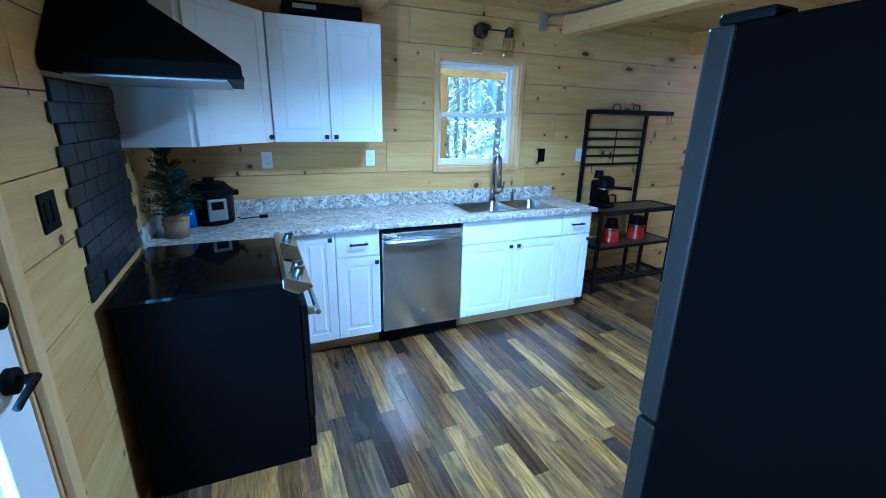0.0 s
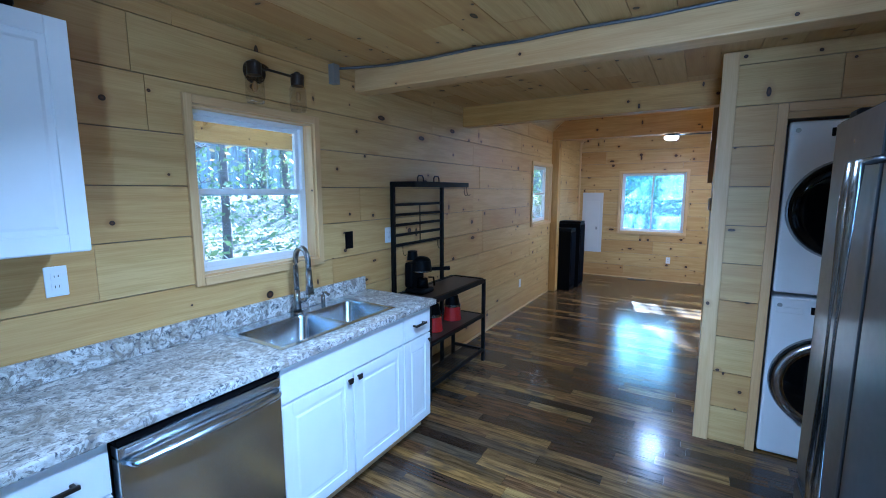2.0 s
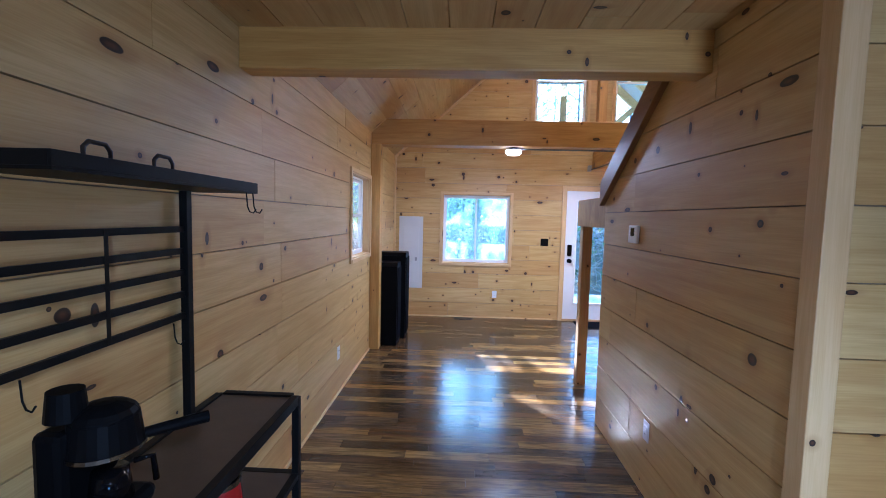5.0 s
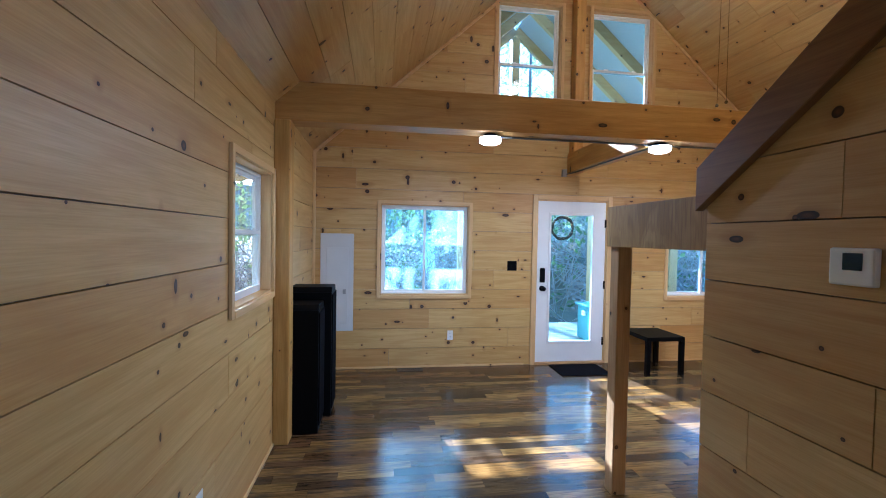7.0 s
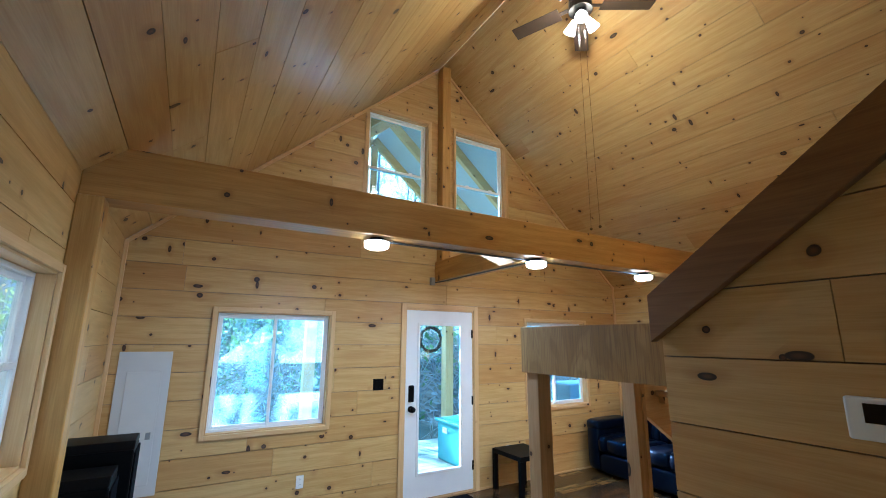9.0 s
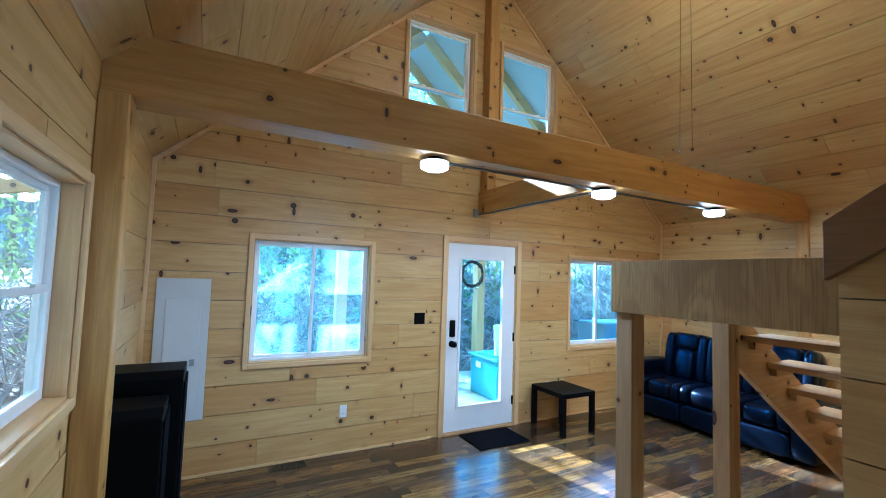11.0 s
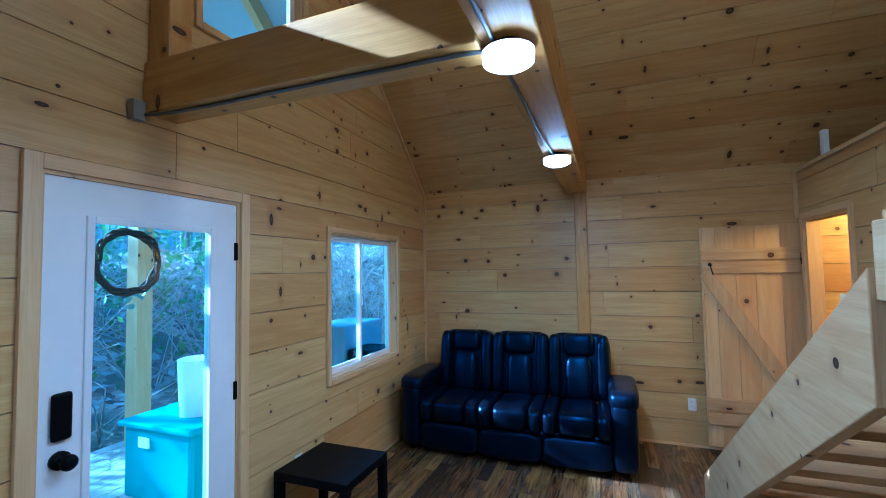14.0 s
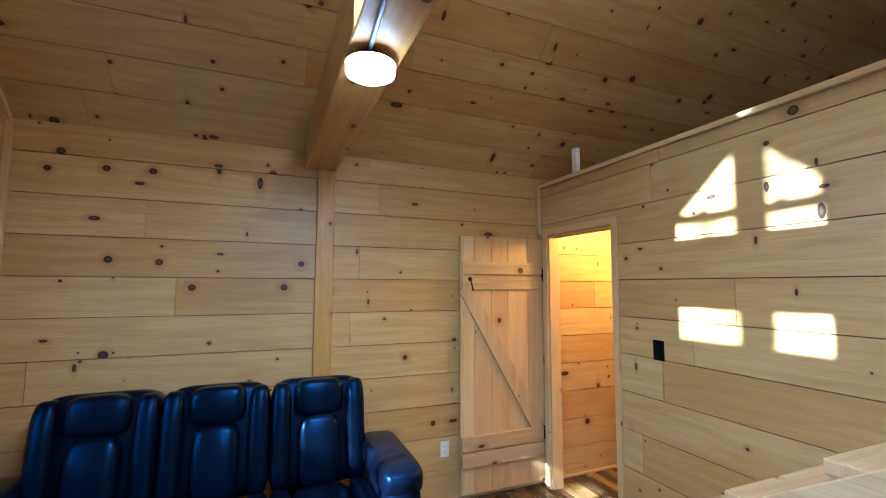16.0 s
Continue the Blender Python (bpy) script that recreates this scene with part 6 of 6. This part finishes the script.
block("crate", BLACK, 8.45, 8.85, -3.5, -2.98, -0.42, 0.66, parent=crate, bevel=0.03)
wreath = thing("wreath", "brown twig wreath with pale leaves on the door", "wreath")
rng = random.Random(3)
bm = bmesh.new()
WX, WY, WZ = XE + 0.055, 0.455, 1.715
for k in range(9):
    ph, rr = rng.uniform(0, 6.28), rng.uniform(0.125, 0.15)
    sweep(bm, [(WX + 0.012 * math.sin(3 * t + ph), WY + (rr + 0.006 * math.sin(7 * t + ph)) * math.cos(t), WZ + (rr + 0.006 * math.sin(7 * t + ph)) * math.sin(t)) for t in (2 * math.pi * i / 40 for i in range(41))], 0.006, 5)
solid("twigs", bm, plain("twig", (0.06, 0.035, 0.02), 0.8), wreath, smooth=True)
bm = bmesh.new()
for k in range(60):
    t = rng.uniform(0, 6.28)
    p = Vector((WX + rng.uniform(0.01, 0.05), WY + rng.uniform(0.13, 0.21) * math.cos(t), WZ + rng.uniform(0.13, 0.21) * math.sin(t)))
    a, b = (Vector((rng.uniform(-0.5, 0.5), rng.uniform(-1, 1), rng.uniform(-1, 1))).normalized() * 0.03 for _ in range(2))
    bm.faces.new([bm.verts.new(q_) for q_ in (p - a * 0.3, p + b * 0.5, p + a, p - b * 0.5)])
me = bpy.data.meshes.new("leaves")
bm.to_mesh(me), bm.free()
me.materials.append(plain("pale_leaf", (0.35, 0.42, 0.36), 0.7))
new("leaves", me).parent = wreath
tagged(wreath.children[-1], kind="stuff")

# north porch

def thin(m, color, share):
    """Lets light through a thin sheet."""
    t = m.node_tree
    tr, mx = t.nodes.new("ShaderNodeBsdfTranslucent"), t.nodes.new("ShaderNodeMixShader")
    tr.inputs[0].default_value, mx.inputs[0].default_value = (*color, 1), share
    t.links.new(t.nodes["Principled BSDF"].outputs[0], mx.inputs[1])
    t.links.new(tr.outputs[0], mx.inputs[2])
    t.links.new(mx.outputs[0], t.nodes["Material Output"].inputs[0])
    return m



npor = thing("side_porch", "open timber lean-to along the north wall", "porch")
block("beam", PINE, -2.6, 9.9, 5.53, 5.67, 2.10, 2.36, parent=npor)
for x in (1.12, 4.4, 9.6, -2.2):
    block("post", PINE, x - 0.07, x + 0.07, 5.53, 5.67, -0.45, 2.10, parent=npor)
slope = math.atan2(0.52, 2.5)
for k in range(13):
    x = -2.5 + k * 1.0
    m = Matrix.Translation((x, YN + 0.13, 2.78)) @ Matrix.Rotation(-slope, 4, "X")
    block("rafter", PINE, -0.04, 0.04, 0, 2.5, -0.14, 0, parent=npor, m=m)
m = Matrix.Translation((0, YN + 0.13, 2.78)) @ Matrix.Rotation(-slope, 4, "X")
ROOF_SHEET = plain("roof_sheet", (0.7, 0.7, 0.66), 0.4, scale=2)
thin(ROOF_SHEET, (0.8, 0.78, 0.7), 0.55)
# east end added past the house to keep sun off window_2
structure(block("roof_lean_to", ROOF_SHEET, -2.8, XE + 1.0, 0, 2.7, 0.002, 0.03, bevel=0, m=m), "pale translucent lean-to roof sheets")

# woods
BARK = plain("bark", (0.16, 0.13, 0.11), 0.9, vary=0.4, scale=12, bump=0.6)

LEAF = thin(plain("leaf_green", (0.12, 0.15, 0.065), 0.4, vary=0.45, scale=2.0), (0.22, 0.29, 0.10), 0.45)
LEAF_TAN = thin(plain("leaf_tan", (0.34, 0.26, 0.13), 0.6, vary=0.4, scale=2.0), (0.42, 0.30, 0.12), 0.4)


def make_tree(seed, height, girth, leafy, ivy, mat):
    rng = random.Random(seed)
    root = thing("tree", "tall woodland tree with bare limbs and sparse leaves", "tree", "trees round the house")
    bm = bmesh.new()
    lean = Vector((rng.uniform(-0.06, 0.06), rng.uniform(-0.06, 0.06), 1))
    pts = [lean * (height * k / 7) + Vector((rng.uniform(-0.08, 0.08), rng.uniform(-0.08, 0.08), 0)) for k in range(8)]
    for k in range(7):
        add_tube(bm, pts[k] - Vector((0, 0, 0.3 if k == 0 else 0.02)), pts[k + 1], girth * (1 - k / 8), girth * (1 - (k + 1) / 8), 9, False)
    tips = []
    for k in range(26):
        f = rng.uniform(0.22, 0.98)
        i = min(6, int(f * 7))
        p = pts[i].lerp(pts[i + 1], f * 7 - i)
        a, ln = rng.uniform(0, 6.28), rng.uniform(0.8, 2.6) * (1.15 - f * 0.6)
        q_ = p + Vector((math.cos(a) * ln, math.sin(a) * ln, rng.uniform(0.2, 1.3)))
        add_tube(bm, p, q_, girth * 0.22 * (1.1 - f), 0.008, 5, False)
        for j in range(3):
            r_ = q_ + Vector((rng.uniform(-0.7, 0.7), rng.uniform(-0.7, 0.7), rng.uniform(-0.1, 0.8)))
            add_tube(bm, p.lerp(q_, rng.uniform(0.5, 1)), r_, 0.012, 0.004, 4, False)
            tips.append(r_)
        tips.append(q_)
    solid("trunk", bm, BARK, root, smooth=True)
    bm = bmesh.new()
    spots = [(rng.choice(tips), 0.45) for _ in range(leafy)]
    spots += [(pts[0].lerp(pts[3], rng.random()) + Vector((math.cos(a), math.sin(a), 0)) * girth, 0.14) for a in (rng.uniform(0, 6.28) for _ in range(ivy))]
    for c, r_ in spots:
        p = c + Vector((rng.gauss(0, r_), rng.gauss(0, r_), rng.gauss(0, r_)))
        s = rng.uniform(0.04, 0.09)
        a = Vector((rng.uniform(-1, 1), rng.uniform(-1, 1), rng.uniform(-1, 1))).normalized() * s
        b = a.orthogonal().normalized() * s * 0.5
        bm.faces.new([bm.verts.new(q_) for q_ in (p - a, p + b, p + a, p - b)])
    me = bpy.data.meshes.new("leaves")
    bm.to_mesh(me), bm.free()
    me.materials.append(mat)
    lv = new("leaves", me)
    lv.parent = root
    tagged(lv, kind="stuff")
    return root


kinds = [make_tree(31, 11, 0.17, 900, 700, LEAF), make_tree(32, 13, 0.22, 500, 1100, LEAF), make_tree(33, 9, 0.10, 700, 0, LEAF_TAN), make_tree(34, 12, 0.14, 300, 0, LEAF_TAN), make_tree(35, 8, 0.08, 1300, 300, LEAF)]
rng = random.Random(12)
spots = []
for k, (x, y) in enumerate(((1.6, 8.4), (0.5, 9.6), (2.6, 9.4), (3.4, 11.5), (-0.4, 12.0))):
    kinds[k].matrix_basis = pose(x, y, hill(x, y) - 0.05, 0, 0, k * 70)
while len(spots) < 85:
    x, y = rng.uniform(-8, 34), rng.uniform(-16, 30)
    if not -3.0 < y - 0.23 * (x - 7.7) < 5.0 and (x > 13 or y > 8.5 or y < -7.5) and (x > -1 or y > 7) and all((x - a) ** 2 + (y - b) ** 2 > 1.8 for a, b in spots):
        spots.append((x, y))
for x, y in spots:
    s = rng.uniform(0.8, 1.25)
    o = copy_thing(rng.choice(kinds), pose(x, y, hill(x, y) - 0.05, 0, 0, rng.uniform(0, 360)))

# trees added between the house and the sun to shade its windows
for k, (x, y) in ((0, (24.5, 3.5)), (4, (17.9, 4.9)), (1, (21.0, 5.6)), (4, (16.8, 0.4)), (0, (19.6, 0.9)), (1, (22.5, 1.7))):
    copy_thing(kinds[k], pose(x, y, hill(x, y) - 0.05, 0, 0, 35 + 50 * k))
rng = random.Random(44)
bm = bmesh.new()
for k in range(520):
    x, y = (rng.uniform(11.2, 17), rng.uniform(-8, 7)) if k % 3 else (rng.uniform(8.2, 14), rng.uniform(-8.5, -4.6))
    p = Vector((x, y, hill(x, y)))
    for j in range(3):
        d = Vector((rng.gauss(0, 0.6), rng.gauss(0, 0.6), rng.uniform(0.3, 1.2)))
        q_ = p + d
        r_ = q_ + Vector((rng.gauss(0, 0.5), rng.gauss(0, 0.5), rng.uniform(-0.3, 0.6)))
        add_tube(bm, p, q_, 0.012, 0.008, 4, False)
        add_tube(bm, q_, r_, 0.008, 0.003, 4, False)
tagged(solid("undergrowth", bm, plain("twigs_bare", (0.36, 0.31, 0.26), 0.9, vary=0.4), smooth=True), "bare tangled undergrowth on the leaf-covered bank", "undergrowth", kind="stuff")
bm = bmesh.new()
for k in range(22000):
    x, y = (rng.uniform(12, 24), rng.uniform(-6, 16)) if k % 3 else (rng.uniform(-2, 12), rng.uniform(9, 20))
    hgt = rng.random() ** 1.5 * 3.2
    p = Vector((x, y, hill(x, y) + hgt))
    s = rng.uniform(0.05, 0.12)
    a = Vector((rng.uniform(-1, 1), rng.uniform(-1, 1), rng.uniform(-1, 1))).normalized() * s
    b = a.orthogonal().normalized() * s * 0.5
    bm.faces.new([bm.verts.new(q_) for q_ in (p - a, p + b, p + a, p - b)])
me = bpy.data.meshes.new("brush_leaves")
bm.to_mesh(me), bm.free()
me.materials.append(LEAF)
tagged(new("brush_leaves", me), "green leaves of the brush below the trees", "undergrowth", kind="stuff")

WOODS = material("far_woods", 0.95)
n = Nodes(WOODS)
co = n.add("TexCoord").outputs["Object"]
st = n.noise(n.mapping(co, (1, 1, 0.06)), 1.6, 4, 0.7)
cl = n.noise(co, 0.7, 6, 0.7)
n.base(n.mix(n.ramp(st, (0.42, 0.0), (0.6, 1.0)), n.ramp(cl, (0.35, (0.08, 0.075, 0.06)), (0.65, (0.24, 0.22, 0.17))), (0.33, 0.33, 0.33)))
bm = bmesh.new()
seg = 96
lo_, hi_ = [], []
for k in range(seg):
    a = 2 * math.pi * k / seg
    x, y = 4 + 62 * math.cos(a), 62 * math.sin(a)
    lo_.append(bm.verts.new((x, y, -2)))
    hi_.append(bm.verts.new((x, y, 9 + 3.5 * noise.noise(Vector((x * 0.12, y * 0.12, 1))))))
for k in range(seg):
    bm.faces.new((lo_[k], lo_[(k + 1) % seg], hi_[(k + 1) % seg], hi_[k]))
structure(to_object("backdrop", bm, WOODS), "far grey-brown winter woods")

# ---------------------------------------------------------------- boards of the walls
for ob, place, u0, u1, z0, z1, holes, clip, seed, height, mat in BOARDED:
    rng = random.Random(seed * 7 + 1)
    for a, b, c, d in rows_of(u0, u1, z0, z1, height, rng):
        bm = bmesh.new()
        ok = cells(bm, place, a + 0.0012, b - 0.0012, c + 0.0025, d - 0.0025, holes, -0.018, rng.uniform(-0.001, 0.001), (rng.random() * 60, rng.random() * 60))
        if ok and clip:
            for co, no in clip:
                bmesh.ops.bisect_plane(bm, geom=bm.verts[:] + bm.edges[:] + bm.faces[:], plane_co=co, plane_no=no, clear_outer=True)
        if not ok or not bm.faces:
            bm.free()
            continue
        to_object("board", bm, mat, ob)

# ---------------------------------------------------------------- strips of the floor
rng = random.Random(77)
near, far = 0, bmesh.new()
up = lambda u, v, d: Vector((v, u, d))
for a, b, c, d in rows_of(YS, YN, XW, XE, 0.092, rng, 0.35, 1.15):
    off, h, tone = (rng.random() * 60, rng.random() * 60), rng.uniform(-0.0006, 0.0002), rng.random()
    if near < 295 and 1.4 < (a + b) / 2 < 3.2 and -1.0 < c < 7.2:
        bm = bmesh.new()
        cells(bm, up, a + 0.0008, b - 0.0008, c + 0.0008, d - 0.0008, [], -0.012, h, off)
        to_object("plank", bm, FLOOR, FLOOR_BODY)
        near += 1
    else:
        cells(far, up, a + 0.0008, b - 0.0008, c + 0.0008, d - 0.0008, [], -0.012, h, off, tone=tone)
tagged(to_object("planks", far, FLOOR, FLOOR_BODY), kind="stuff")
